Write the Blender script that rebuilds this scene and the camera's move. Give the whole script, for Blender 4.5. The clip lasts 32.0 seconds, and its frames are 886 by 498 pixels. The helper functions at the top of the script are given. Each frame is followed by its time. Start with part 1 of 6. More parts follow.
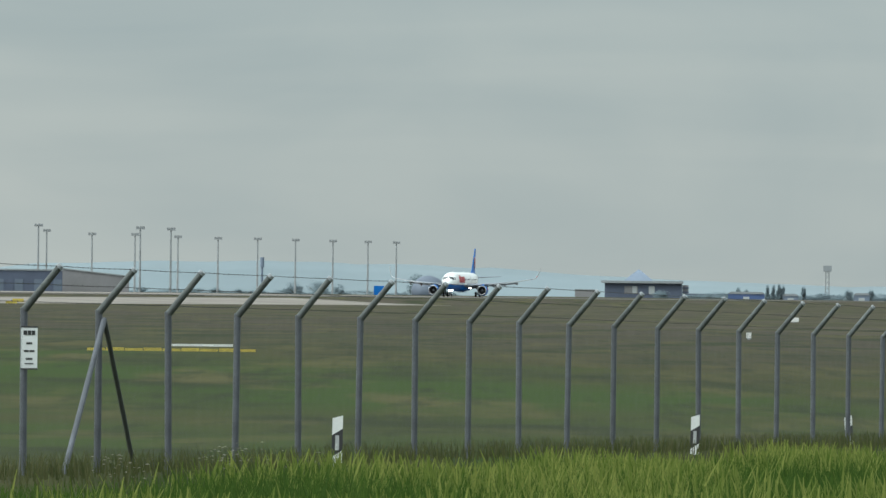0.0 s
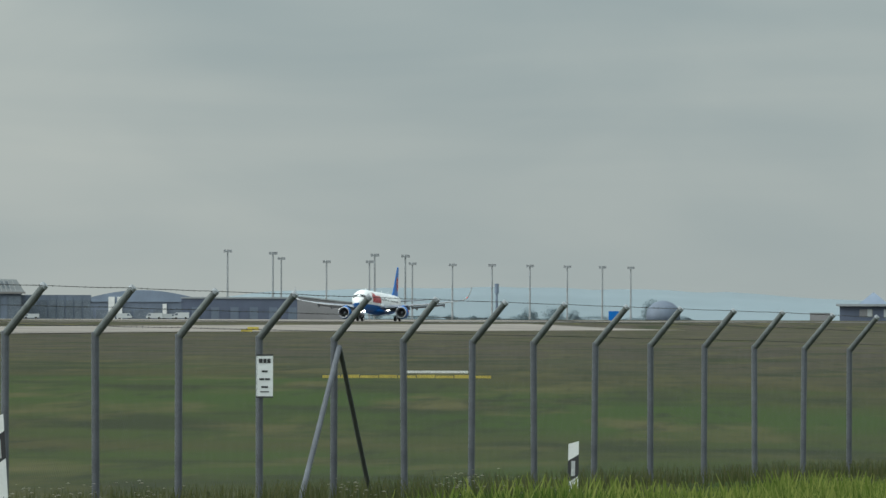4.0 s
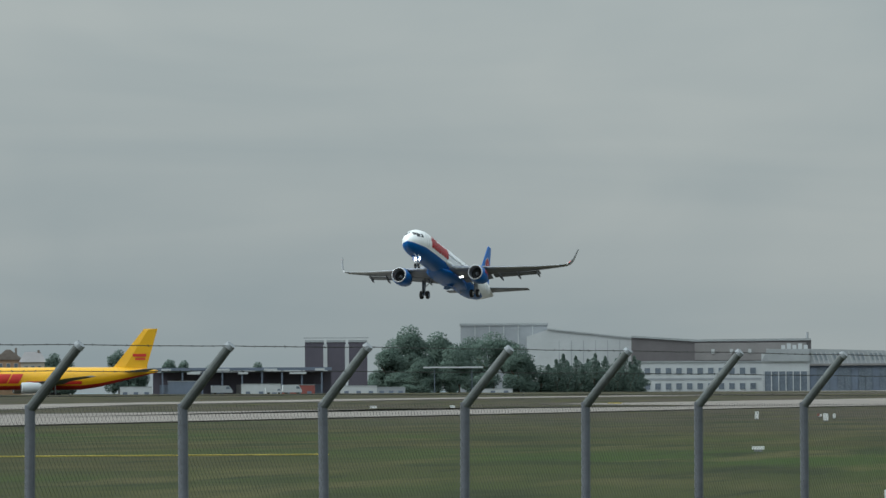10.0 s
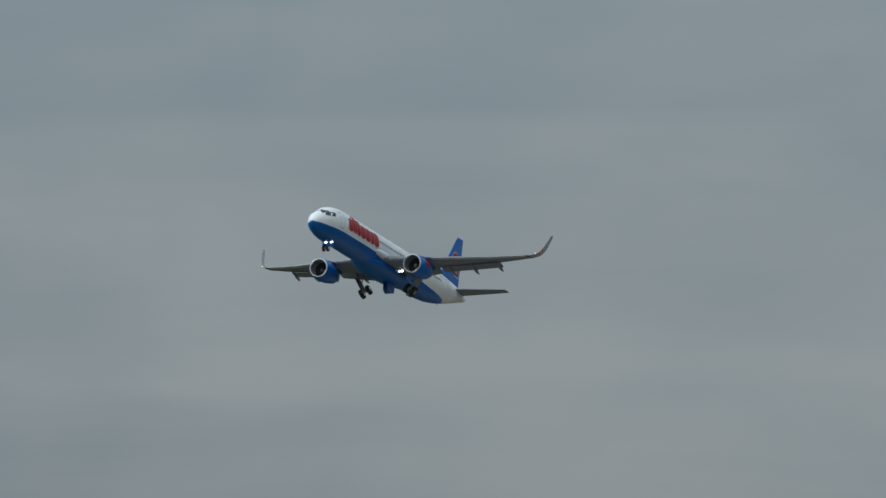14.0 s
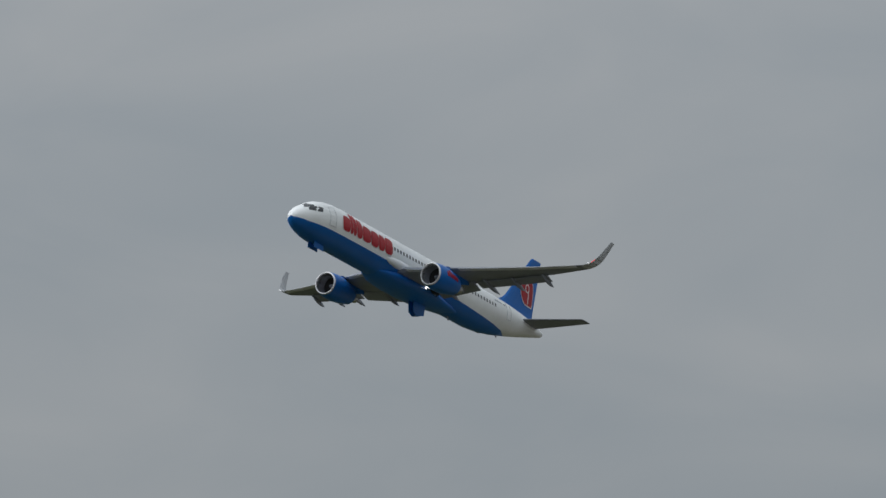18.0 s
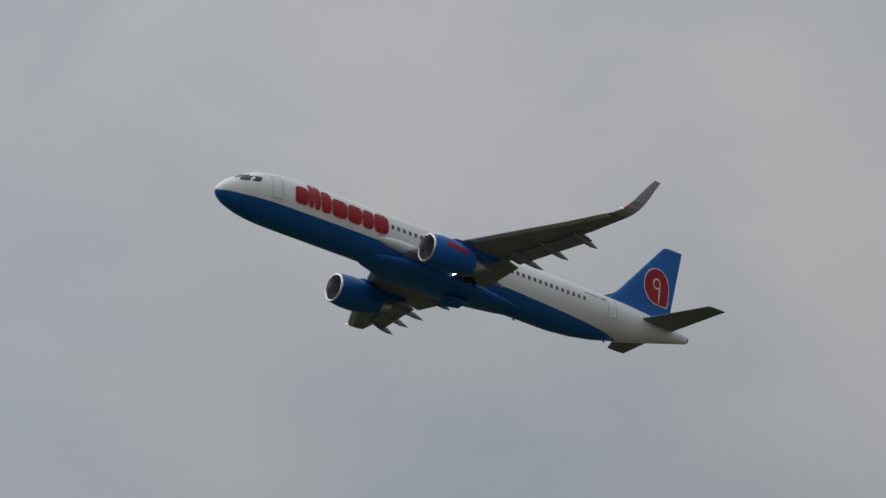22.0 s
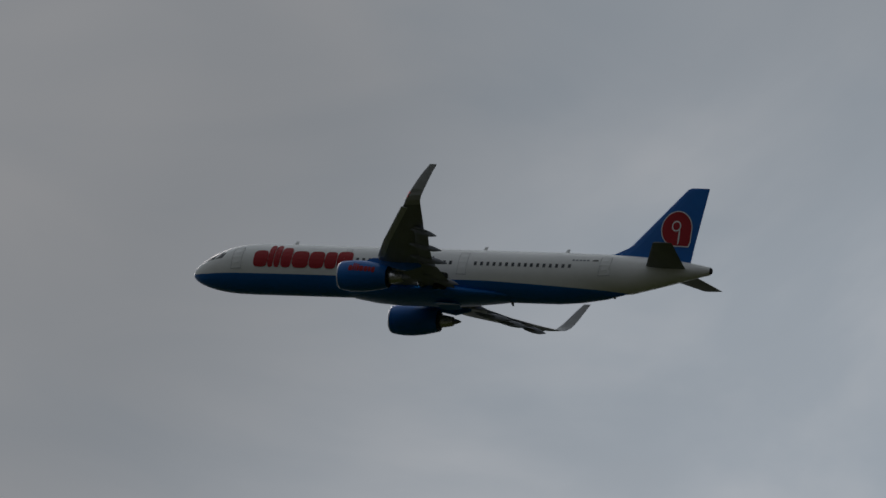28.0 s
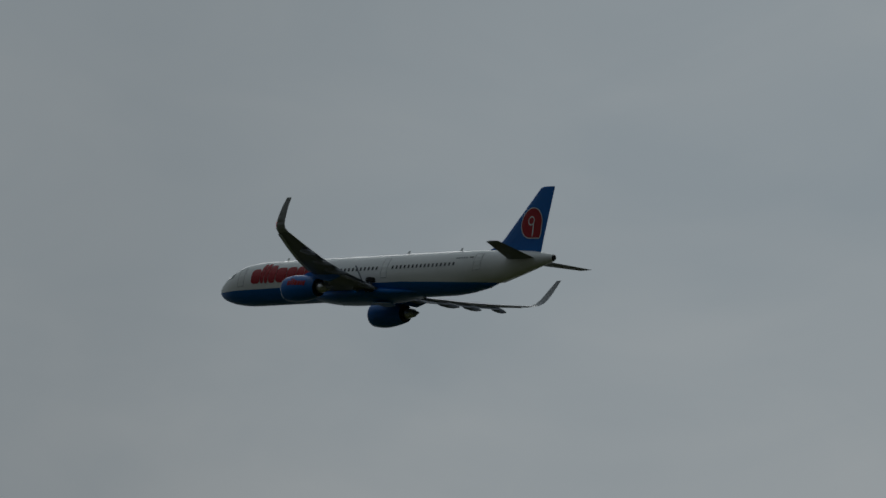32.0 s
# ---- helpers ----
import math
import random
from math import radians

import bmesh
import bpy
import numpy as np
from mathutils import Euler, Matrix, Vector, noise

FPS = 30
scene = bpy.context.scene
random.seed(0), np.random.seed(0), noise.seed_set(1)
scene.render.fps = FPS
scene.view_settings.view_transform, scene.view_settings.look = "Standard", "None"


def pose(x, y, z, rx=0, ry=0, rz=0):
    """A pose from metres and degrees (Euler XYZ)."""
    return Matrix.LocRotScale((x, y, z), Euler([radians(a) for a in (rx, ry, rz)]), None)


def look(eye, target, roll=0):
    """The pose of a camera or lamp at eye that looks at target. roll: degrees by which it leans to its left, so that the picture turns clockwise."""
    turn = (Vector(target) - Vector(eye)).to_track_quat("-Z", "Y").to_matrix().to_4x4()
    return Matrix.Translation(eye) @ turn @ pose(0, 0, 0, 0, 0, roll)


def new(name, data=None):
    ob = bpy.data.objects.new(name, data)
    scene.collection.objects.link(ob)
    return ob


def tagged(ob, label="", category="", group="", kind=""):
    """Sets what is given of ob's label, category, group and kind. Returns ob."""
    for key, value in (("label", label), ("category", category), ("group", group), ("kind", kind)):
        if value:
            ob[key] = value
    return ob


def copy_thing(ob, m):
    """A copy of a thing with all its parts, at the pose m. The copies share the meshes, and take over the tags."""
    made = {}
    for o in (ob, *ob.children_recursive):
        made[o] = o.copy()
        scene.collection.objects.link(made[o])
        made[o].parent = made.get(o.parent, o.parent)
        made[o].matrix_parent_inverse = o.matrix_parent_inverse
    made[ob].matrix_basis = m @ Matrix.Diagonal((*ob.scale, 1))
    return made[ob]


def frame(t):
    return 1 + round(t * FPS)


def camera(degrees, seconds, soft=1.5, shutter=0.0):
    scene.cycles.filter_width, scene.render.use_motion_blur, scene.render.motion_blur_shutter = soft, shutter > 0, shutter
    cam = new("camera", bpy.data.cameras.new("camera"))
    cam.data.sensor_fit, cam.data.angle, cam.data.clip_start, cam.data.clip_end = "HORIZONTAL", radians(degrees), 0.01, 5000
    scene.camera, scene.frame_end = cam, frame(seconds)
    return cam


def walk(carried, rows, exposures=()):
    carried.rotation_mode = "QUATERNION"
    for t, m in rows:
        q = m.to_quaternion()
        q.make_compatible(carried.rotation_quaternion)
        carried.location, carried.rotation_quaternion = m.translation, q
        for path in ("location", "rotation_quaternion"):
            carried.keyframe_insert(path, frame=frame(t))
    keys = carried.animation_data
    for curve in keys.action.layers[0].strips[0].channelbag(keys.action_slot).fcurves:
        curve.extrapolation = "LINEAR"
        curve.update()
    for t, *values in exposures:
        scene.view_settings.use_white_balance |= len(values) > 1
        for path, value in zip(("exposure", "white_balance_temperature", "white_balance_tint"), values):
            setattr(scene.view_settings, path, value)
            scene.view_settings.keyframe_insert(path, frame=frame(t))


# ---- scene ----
EYE = 2.0
cam = camera(5.611, 32.0, soft=1.5)

# seconds, turn to the left, tilt up, lean (degrees)
VIEW = [
    (0.0, -0.015, 0.290, -0.628),
    (0.5, 0.235, 0.340, -0.558),
    (1.0, 0.411, 0.360, -0.545),
    (1.5, 0.524, 0.353, -0.517),
    (2.0, 0.580, 0.343, -0.468),
    (2.5, 0.699, 0.335, -0.127),
    (3.0, 0.894, 0.370, -0.138),
    (3.5, 1.153, 0.409, -0.144),
    (4.0, 1.471, 0.443, -0.156),
    (4.5, 1.842, 0.463, -0.178),
    (5.0, 2.259, 0.479, -0.291),
    (5.5, 2.626, 0.467, -0.231),
    (6.0, 2.918, 0.460, -0.204),
    (6.5, 3.240, 0.453, -0.032),
    (7.0, 3.739, 0.449, 0.098),
    (7.5, 4.331, 0.487, 0.127),
    (8.0, 4.800, 0.567, -0.092),
    (8.5, 5.221, 0.619, 0.048),
    (9.0, 5.796, 0.657, 0.124),
    (9.5, 6.483, 0.741, 0.376),
    (10.0, 7.120, 0.904, 0.298),
    (10.5, 7.597, 1.078, 0.112),
    (11.0, 8.044, 1.237, 0.161),
    (11.5, 8.672, 1.489, 0.311),
    (12.0, 9.418, 1.807, 0.379),
    (12.5, 10.263, 2.185, 0.257),
    (13.0, 11.089, 2.513, 0.087),
    (13.5, 11.904, 2.834, 0.239),
    (14.0, 12.845, 3.196, 0.036),
    (14.5, 13.909, 3.658, 0.002),
    (15.0, 14.940, 4.147, -0.109),
    (15.5, 15.978, 4.672, -0.238),
    (16.0, 17.056, 5.246, -0.404),
    (16.5, 18.211, 5.884, -0.636),
    (17.0, 19.478, 6.597, -0.648),
    (17.5, 20.783, 7.358, -0.582),
    (18.0, 21.976, 8.108, -0.632),
    (18.5, 23.343, 8.926, -0.743),
    (19.0, 24.890, 9.805, -0.791),
    (19.5, 26.693, 10.771, -0.664),
    (20.0, 28.823, 11.718, -0.523),
    (20.5, 31.126, 12.684, -0.325),
    (21.0, 33.667, 13.711, -0.015),
    (21.5, 36.544, 14.852, 0.010),
    (22.0, 39.651, 16.071, -0.110),
    (22.5, 42.906, 17.220, -0.368),
    (23.0, 46.515, 18.341, -0.515),
    (23.5, 50.503, 19.418, -0.570),
    (24.0, 54.814, 20.449, -0.443),
    (24.5, 59.491, 21.356, -0.369),
    (25.0, 64.299, 22.161, -0.261),
    (25.5, 69.160, 22.845, -0.194),
    (26.0, 73.999, 23.390, -0.158),
    (26.5, 78.740, 23.778, -0.148),
    (27.0, 83.307, 23.990, -0.004),
    (27.5, 87.745, 24.158, 0.456),
    (28.0, 91.983, 24.157, 0.753),
    (28.5, 95.761, 23.985, 0.830),
    (29.0, 99.203, 23.650, 0.663),
    (29.5, 102.398, 23.378, 0.609),
    (30.0, 105.368, 23.205, 0.417),
    (30.5, 107.920, 22.986, 0.528),
    (31.0, 110.199, 22.643, 0.556),
    (31.5, 112.124, 22.244, 0.776),
    (32.0, 113.805, 21.859, 0.653),
]


def look_row(turn, tilt, lean):
    return Matrix.Translation((0, 0, EYE)) @ pose(0, 0, 0, 0, 0, turn) @ pose(0, 0, 0, 90 + tilt) @ pose(0, 0, 0, 0, 0, -lean)


EXPOSURES = [(0.0, 0.2, 6350, 3), (1.0, 0.02, 6350, 3), (2.0, 0.02, 6350, 3), (6.0, 0.0, 6350, 4), (9.0, -0.1, 6250, 5), (10.0, -0.15, 6150, 5), (11.0, -0.42, 6250, 5), (12.0, -0.6, 6150, 5), (13.0, -0.72, 6000, 6), (14.0, -0.72, 5950, 7), (17.0, -0.65, 6250, 13), (19.0, -0.7, 6450, 14), (20.0, -0.7, 6600, 15), (21.0, -0.85, 6600, 15), (23.0, -1.26, 6500, 16), (24.0, -1.58, 6450, 17), (27.0, -2.15, 6450, 16), (28.0, -2.36, 6400, 15), (29.0, -2.36, 6150, 13), (30.0, -2.56, 6080, 10), (32.0, -2.65, 6150, 8)]
walk(cam, [(t, look_row(a, b, c)) for t, a, b, c in VIEW], EXPOSURES)

# ---- light: an overcast sky ----
SUN_UP, SUN_ROUND = 35, -112
world = bpy.data.worlds.new("overcast_sky")
scene.world = world
world.use_nodes = True
wn, wl = world.node_tree.nodes, world.node_tree.links
wn.clear()
w_out = wn.new("ShaderNodeOutputWorld")
w_bg = wn.new("ShaderNodeBackground")
w_mix = wn.new("ShaderNodeMix")
w_mix.data_type = "RGBA"
w_sky = wn.new("ShaderNodeTexSky")
w_sky.sky_type, w_sky.sun_disc = "NISHITA", False
w_sky.sun_elevation, w_sky.sun_rotation = radians(SUN_UP), radians(SUN_ROUND)
w_scale = wn.new("ShaderNodeVectorMath")
w_scale.operation = "SCALE"
w_scale.inputs["Scale"].default_value = 0.10
w_map = wn.new("ShaderNodeMapping")
w_map.inputs["Scale"].default_value = (1, 1, 2.2)
w_co = wn.new("ShaderNodeTexCoord")
w_noise = wn.new("ShaderNodeTexNoise")
w_noise.inputs["Scale"].default_value = 7.0
w_noise.inputs["Detail"].default_value = 3.0
w_noise.inputs["Roughness"].default_value = 0.5
w_noise.inputs["Distortion"].default_value = 0.6
w_ramp = wn.new("ShaderNodeValToRGB")
w_ramp.color_ramp.elements[0].position, w_ramp.color_ramp.elements[1].position = 0.36, 0.66
w_ramp.color_ramp.elements[0].color = (0.300, 0.346, 0.366, 1)
w_ramp.color_ramp.elements[1].color = (0.435, 0.455, 0.447, 1)
w_mix.inputs["Factor"].default_value = 0.93
# an overcast sky is brighter overhead than at the horizon
w_split, w_rise, w_lift = wn.new("ShaderNodeSeparateXYZ"), wn.new("ShaderNodeMapRange"), wn.new("ShaderNodeVectorMath")
w_rise.inputs["From Min"].default_value, w_rise.inputs["From Max"].default_value = 0.0, 1.0
w_rise.inputs["To Min"].default_value, w_rise.inputs["To Max"].default_value = 1.0, 2.9
w_lift.operation = "SCALE"
w_noise2 = wn.new("ShaderNodeTexNoise")
w_noise2.inputs["Scale"].default_value, w_noise2.inputs["Detail"].default_value = 26.0, 4.0
w_noise2.inputs["Distortion"].default_value = 0.8
w_sum = wn.new("ShaderNodeMix")
w_sum.inputs["Factor"].default_value = 0.22
# flat layers of stratus low down, ragged cloud edges higher up
w_flat, w_layers, w_ragged = wn.new("ShaderNodeMapping"), wn.new("ShaderNodeTexNoise"), wn.new("ShaderNodeTexNoise")
w_flat.inputs["Scale"].default_value = (9, 9, 95)
w_layers.inputs["Scale"].default_value, w_layers.inputs["Detail"].default_value, w_layers.inputs["Distortion"].default_value = 1.0, 3.0, 0.5
w_ragged.inputs["Scale"].default_value, w_ragged.inputs["Detail"].default_value, w_ragged.inputs["Distortion"].default_value = 9.0, 6.0, 1.1
w_low, w_high, w_edge = (wn.new("ShaderNodeMapRange") for _ in range(3))
w_low.interpolation_type = w_high.interpolation_type = w_edge.interpolation_type = "SMOOTHSTEP"
for node, a, b, c, d in ((w_low, 0.03, 0.16, 0.30, 0.0), (w_high, 0.10, 0.26, 0.0, 0.13), (w_edge, 0.40, 0.58, -0.5, 0.5)):
    for key, value in (("From Min", a), ("From Max", b), ("To Min", c), ("To Max", d)):
        node.inputs[key].default_value = value
w_mid, w_streak, w_cloud = (wn.new("ShaderNodeMath") for _ in range(3))
w_mid.operation, w_streak.operation, w_cloud.operation = "SUBTRACT", "MULTIPLY_ADD", "MULTIPLY_ADD"
w_mid.inputs[1].default_value = 0.5
wl.new(w_co.outputs["Generated"], w_map.inputs["Vector"])
wl.new(w_map.outputs["Vector"], w_noise.inputs["Vector"])
wl.new(w_map.outputs["Vector"], w_noise2.inputs["Vector"])
wl.new(w_noise.outputs["Fac"], w_sum.inputs["A"])
wl.new(w_noise2.outputs["Fac"], w_sum.inputs["B"])
wl.new(w_co.outputs["Generated"], w_split.inputs["Vector"])
wl.new(w_co.outputs["Generated"], w_flat.inputs["Vector"])
wl.new(w_flat.outputs["Vector"], w_layers.inputs["Vector"])
wl.new(w_co.outputs["Generated"], w_ragged.inputs["Vector"])
wl.new(w_split.outputs["Z"], w_low.inputs["Value"])
wl.new(w_split.outputs["Z"], w_high.inputs["Value"])
wl.new(w_layers.outputs["Fac"], w_mid.inputs[0])
wl.new(w_mid.outputs[0], w_streak.inputs[0])
wl.new(w_low.outputs["Result"], w_streak.inputs[1])
wl.new(w_sum.outputs["Result"], w_streak.inputs[2])
wl.new(w_ragged.outputs["Fac"], w_edge.inputs["Value"])
wl.new(w_edge.outputs["Result"], w_cloud.inputs[0])
wl.new(w_high.outputs["Result"], w_cloud.inputs[1])
wl.new(w_streak.outputs[0], w_cloud.inputs[2])
wl.new(w_cloud.outputs[0], w_ramp.inputs["Fac"])
wl.new(w_split.outputs["Z"], w_rise.inputs["Value"])
wl.new(w_mix.outputs["Result"], w_lift.inputs[0])
# and brighter round the veiled sun
w_dot, w_glow, w_both = wn.new("ShaderNodeVectorMath"), wn.new("ShaderNodeMapRange"), wn.new("ShaderNodeMath")
w_dot.operation, w_both.operation = "DOT_PRODUCT", "MULTIPLY"
w_dot.inputs[1].default_value = (math.sin(radians(SUN_ROUND)) * math.cos(radians(SUN_UP)), math.cos(radians(SUN_ROUND)) * math.cos(radians(SUN_UP)), math.sin(radians(SUN_UP)))
w_glow.interpolation_type = "SMOOTHSTEP"
w_glow.inputs["From Min"].default_value, w_glow.inputs["From Max"].default_value = 0.1, 1.0
w_glow.inputs["To Min"].default_value, w_glow.inputs["To Max"].default_value = 1.0, 2.05
wl.new(w_co.outputs["Generated"], w_dot.inputs[0])
wl.new(w_dot.outputs["Value"], w_glow.inputs["Value"])
wl.new(w_glow.outputs["Result"], w_both.inputs[0])
wl.new(w_rise.outputs["Result"], w_both.inputs[1])


def heading(bearing, up):
    a, e = radians(bearing), radians(up)
    return Vector((-math.sin(a) * math.cos(e), math.cos(a) * math.cos(e), math.sin(e)))


# a thin bright gap in the cloud, with a darker bank behind its sharp edge
w_last = w_both.outputs[0]
for lo, hi, soft0, soft1, near, far in ((heading(41.5, 10), heading(43.0, 22), -0.03, 0.06, 1.0, 1.10), (heading(55.3, 18.9), heading(58.3, 22.5), -0.004, 0.012, 1.0, 0.77), (heading(66, 10), heading(67, 30), -0.08, 0.08, 1.0, 1.16)):
    cut, wisp, soft, gain = wn.new("ShaderNodeVectorMath"), wn.new("ShaderNodeMath"), wn.new("ShaderNodeMapRange"), wn.new("ShaderNodeMath")
    cut.operation, wisp.operation, gain.operation = "DOT_PRODUCT", "MULTIPLY_ADD", "MULTIPLY"
    cut.inputs[1].default_value = hi.cross(lo).normalized() * (-1 if hi.cross(lo).dot(heading(90, 15)) < 0 else 1)
    wisp.inputs[1].default_value = 0.05
    soft.interpolation_type = "SMOOTHSTEP"
    for key, value in (("From Min", soft0 + 0.025), ("From Max", soft1 + 0.025), ("To Min", near), ("To Max", far)):
        soft.inputs[key].default_value = value
    wl.new(w_co.outputs["Generated"], cut.inputs[0])
    wl.new(w_ragged.outputs["Fac"], wisp.inputs[0])
    wl.new(cut.outputs["Value"], wisp.inputs[2])
    wl.new(wisp.outputs[0], soft.inputs["Value"])
    wl.new(soft.outputs["Result"], gain.inputs[0])
    wl.new(w_last, gain.inputs[1])
    w_last = gain.outputs[0]
# places where the cloud is thin and pale, and one where it is thick
for spot, core, rim, far in ((heading(87.5, 19.3), 2.0, 7.5, 1.5), (heading(95.6, 26.4), 1.0, 5.0, 0.76), (heading(102.8, 24.0), 0.8, 4.0, 1.17), (heading(111.0, 21.5), 0.8, 5.2, 1.2)):
    cut, wisp, soft, gain = wn.new("ShaderNodeVectorMath"), wn.new("ShaderNodeMath"), wn.new("ShaderNodeMapRange"), wn.new("ShaderNodeMath")
    cut.operation, wisp.operation, gain.operation = "DOT_PRODUCT", "MULTIPLY_ADD", "MULTIPLY"
    cut.inputs[1].default_value = spot
    span = math.cos(radians(core)) - math.cos(radians(rim))
    wisp.inputs[1].default_value = 0.8 * span
    soft.interpolation_type = "SMOOTHSTEP"
    for key, value in (("From Min", math.cos(radians(rim)) + 0.4 * span), ("From Max", math.cos(radians(core)) + 0.4 * span), ("To Min", 1.0), ("To Max", far)):
        soft.inputs[key].default_value = value
    wl.new(w_co.outputs["Generated"], cut.inputs[0])
    wl.new(w_ragged.outputs["Fac"], wisp.inputs[0])
    wl.new(cut.outputs["Value"], wisp.inputs[2])
    wl.new(wisp.outputs[0], soft.inputs["Value"])
    wl.new(soft.outputs["Result"], gain.inputs[0])
    wl.new(w_last, gain.inputs[1])
    w_last = gain.outputs[0]
wl.new(w_last, w_lift.inputs["Scale"])
wl.new(w_sky.outputs["Color"], w_scale.inputs[0])
wl.new(w_scale.outputs["Vector"], w_mix.inputs["A"])
wl.new(w_ramp.outputs["Color"], w_mix.inputs["B"])
wl.new(w_lift.outputs["Vector"], w_bg.inputs["Color"])
wl.new(w_bg.outputs["Background"], w_out.inputs["Surface"])
sun = new("sun", bpy.data.lights.new("sun", "SUN"))
sun.data.energy, sun.data.angle, sun.data.color = 1.25, radians(25), (1.0, 0.96, 0.9)
sun.matrix_basis = look((0, 0, 0), (-math.sin(radians(SUN_ROUND)) * math.cos(radians(SUN_UP)), -math.cos(radians(SUN_ROUND)) * math.cos(radians(SUN_UP)), -math.sin(radians(SUN_UP))))


# ---- materials ----
def mat(name, colour, rough=0.7, metal=0.0, vary=0.12, size=1.0, bump=0.0, stretch=(1, 1, 1), colour2=None, coat=0.0, glow=None, rand=0.0, spec=0.5):
    m = bpy.data.materials.new(name)
    m.use_nodes = True
    n, l = m.node_tree.nodes, m.node_tree.links
    b = n["Principled BSDF"]
    b.inputs["Roughness"].default_value, b.inputs["Metallic"].default_value = rough, metal
    b.inputs["Coat Weight"].default_value = coat
    b.inputs["Specular IOR Level"].default_value = spec
    c2 = colour2 or tuple(min(1, x * (1 + vary * 2.2)) for x in colour)
    c1 = tuple(x * (1 - vary) for x in colour)
    co, mp = n.new("ShaderNodeTexCoord"), n.new("ShaderNodeMapping")
    mp.inputs["Scale"].default_value = tuple(s / size for s in stretch)
    big, fine = n.new("ShaderNodeTexNoise"), n.new("ShaderNodeTexNoise")
    big.inputs["Scale"].default_value, big.inputs["Detail"].default_value = 1.0, 4.0
    fine.inputs["Scale"].default_value, fine.inputs["Detail"].default_value = 9.0, 3.0
    add = n.new("ShaderNodeMath")
    add.operation = "MULTIPLY_ADD"
    add.inputs[1].default_value = 0.35
    mix = n.new("ShaderNodeMix")
    mix.data_type = "RGBA"
    mix.inputs["A"].default_value, mix.inputs["B"].default_value = (*c1, 1), (*c2, 1)
    ramp = n.new("ShaderNodeMapRange")
    ramp.inputs["From Min"].default_value, ramp.inputs["From Max"].default_value = 0.42, 0.95
    l.new(co.outputs["Object"], mp.inputs["Vector"])
    l.new(mp.outputs["Vector"], big.inputs["Vector"])
    l.new(mp.outputs["Vector"], fine.inputs["Vector"])
    l.new(fine.outputs["Fac"], add.inputs[0])
    l.new(big.outputs["Fac"], add.inputs[2])
    l.new(add.outputs[0], ramp.inputs["Value"])
    l.new(ramp.outputs["Result"], mix.inputs["Factor"])
    last = mix.outputs["Result"]
    if rand:
        info, hsv, mr = n.new("ShaderNodeObjectInfo"), n.new("ShaderNodeHueSaturation"), n.new("ShaderNodeMapRange")
        mr.inputs["To Min"].default_value, mr.inputs["To Max"].default_value = 1 - rand, 1 + rand
        l.new(info.outputs["Random"], mr.inputs["Value"])
        l.new(mr.outputs["Result"], hsv.inputs["Value"])
        l.new(last, hsv.inputs["Color"])
        last = hsv.outputs["Color"]
    l.new(last, b.inputs["Base Color"])
    rv = n.new("ShaderNodeMapRange")
    rv.inputs["To Min"].default_value, rv.inputs["To Max"].default_value = max(0.02, rough - 0.08), min(1, rough + 0.1)
    l.new(fine.outputs["Fac"], rv.inputs["Value"])
    l.new(rv.outputs["Result"], b.inputs["Roughness"])
    if bump:
        bp = n.new("ShaderNodeBump")
        bp.inputs["Strength"].default_value = bump
        l.new(fine.outputs["Fac"], bp.inputs["Height"])
        l.new(bp.outputs["Normal"], b.inputs["Normal"])
    if glow:
        b.inputs["Emission Color"].default_value, b.inputs["Emission Strength"].default_value = (*glow[:3], 1), glow[3]
    return m


def leaf_mat(name, c1, c2, rough=0.75):
    m = bpy.data.materials.new(name)
    m.use_nodes = True
    n, l = m.node_tree.nodes, m.node_tree.links
    b = n["Principled BSDF"]
    b.inputs["Roughness"].default_value = rough
    b.inputs["Specular IOR Level"].default_value = 0.12
    g, mix = n.new("ShaderNodeNewGeometry"), n.new("ShaderNodeMix")
    mix.data_type = "RGBA"
    mix.inputs["A"].default_value, mix.inputs["B"].default_value = (*c1, 1), (*c2, 1)
    l.new(g.outputs["Random Per Island"], mix.inputs["Factor"])
    l.new(mix.outputs["Result"], b.inputs["Base Color"])
    # leaves let part of the light through
    thin, both = n.new("ShaderNodeBsdfTranslucent"), n.new("ShaderNodeMixShader")
    both.inputs["Fac"].default_value = 0.48
    l.new(mix.outputs["Result"], thin.inputs["Color"])
    l.new(b.outputs["BSDF"], both.inputs[1])
    l.new(thin.outputs["BSDF"], both.inputs[2])
    l.new(both.outputs["Shader"], n["Material Output"].inputs["Surface"])
    return m


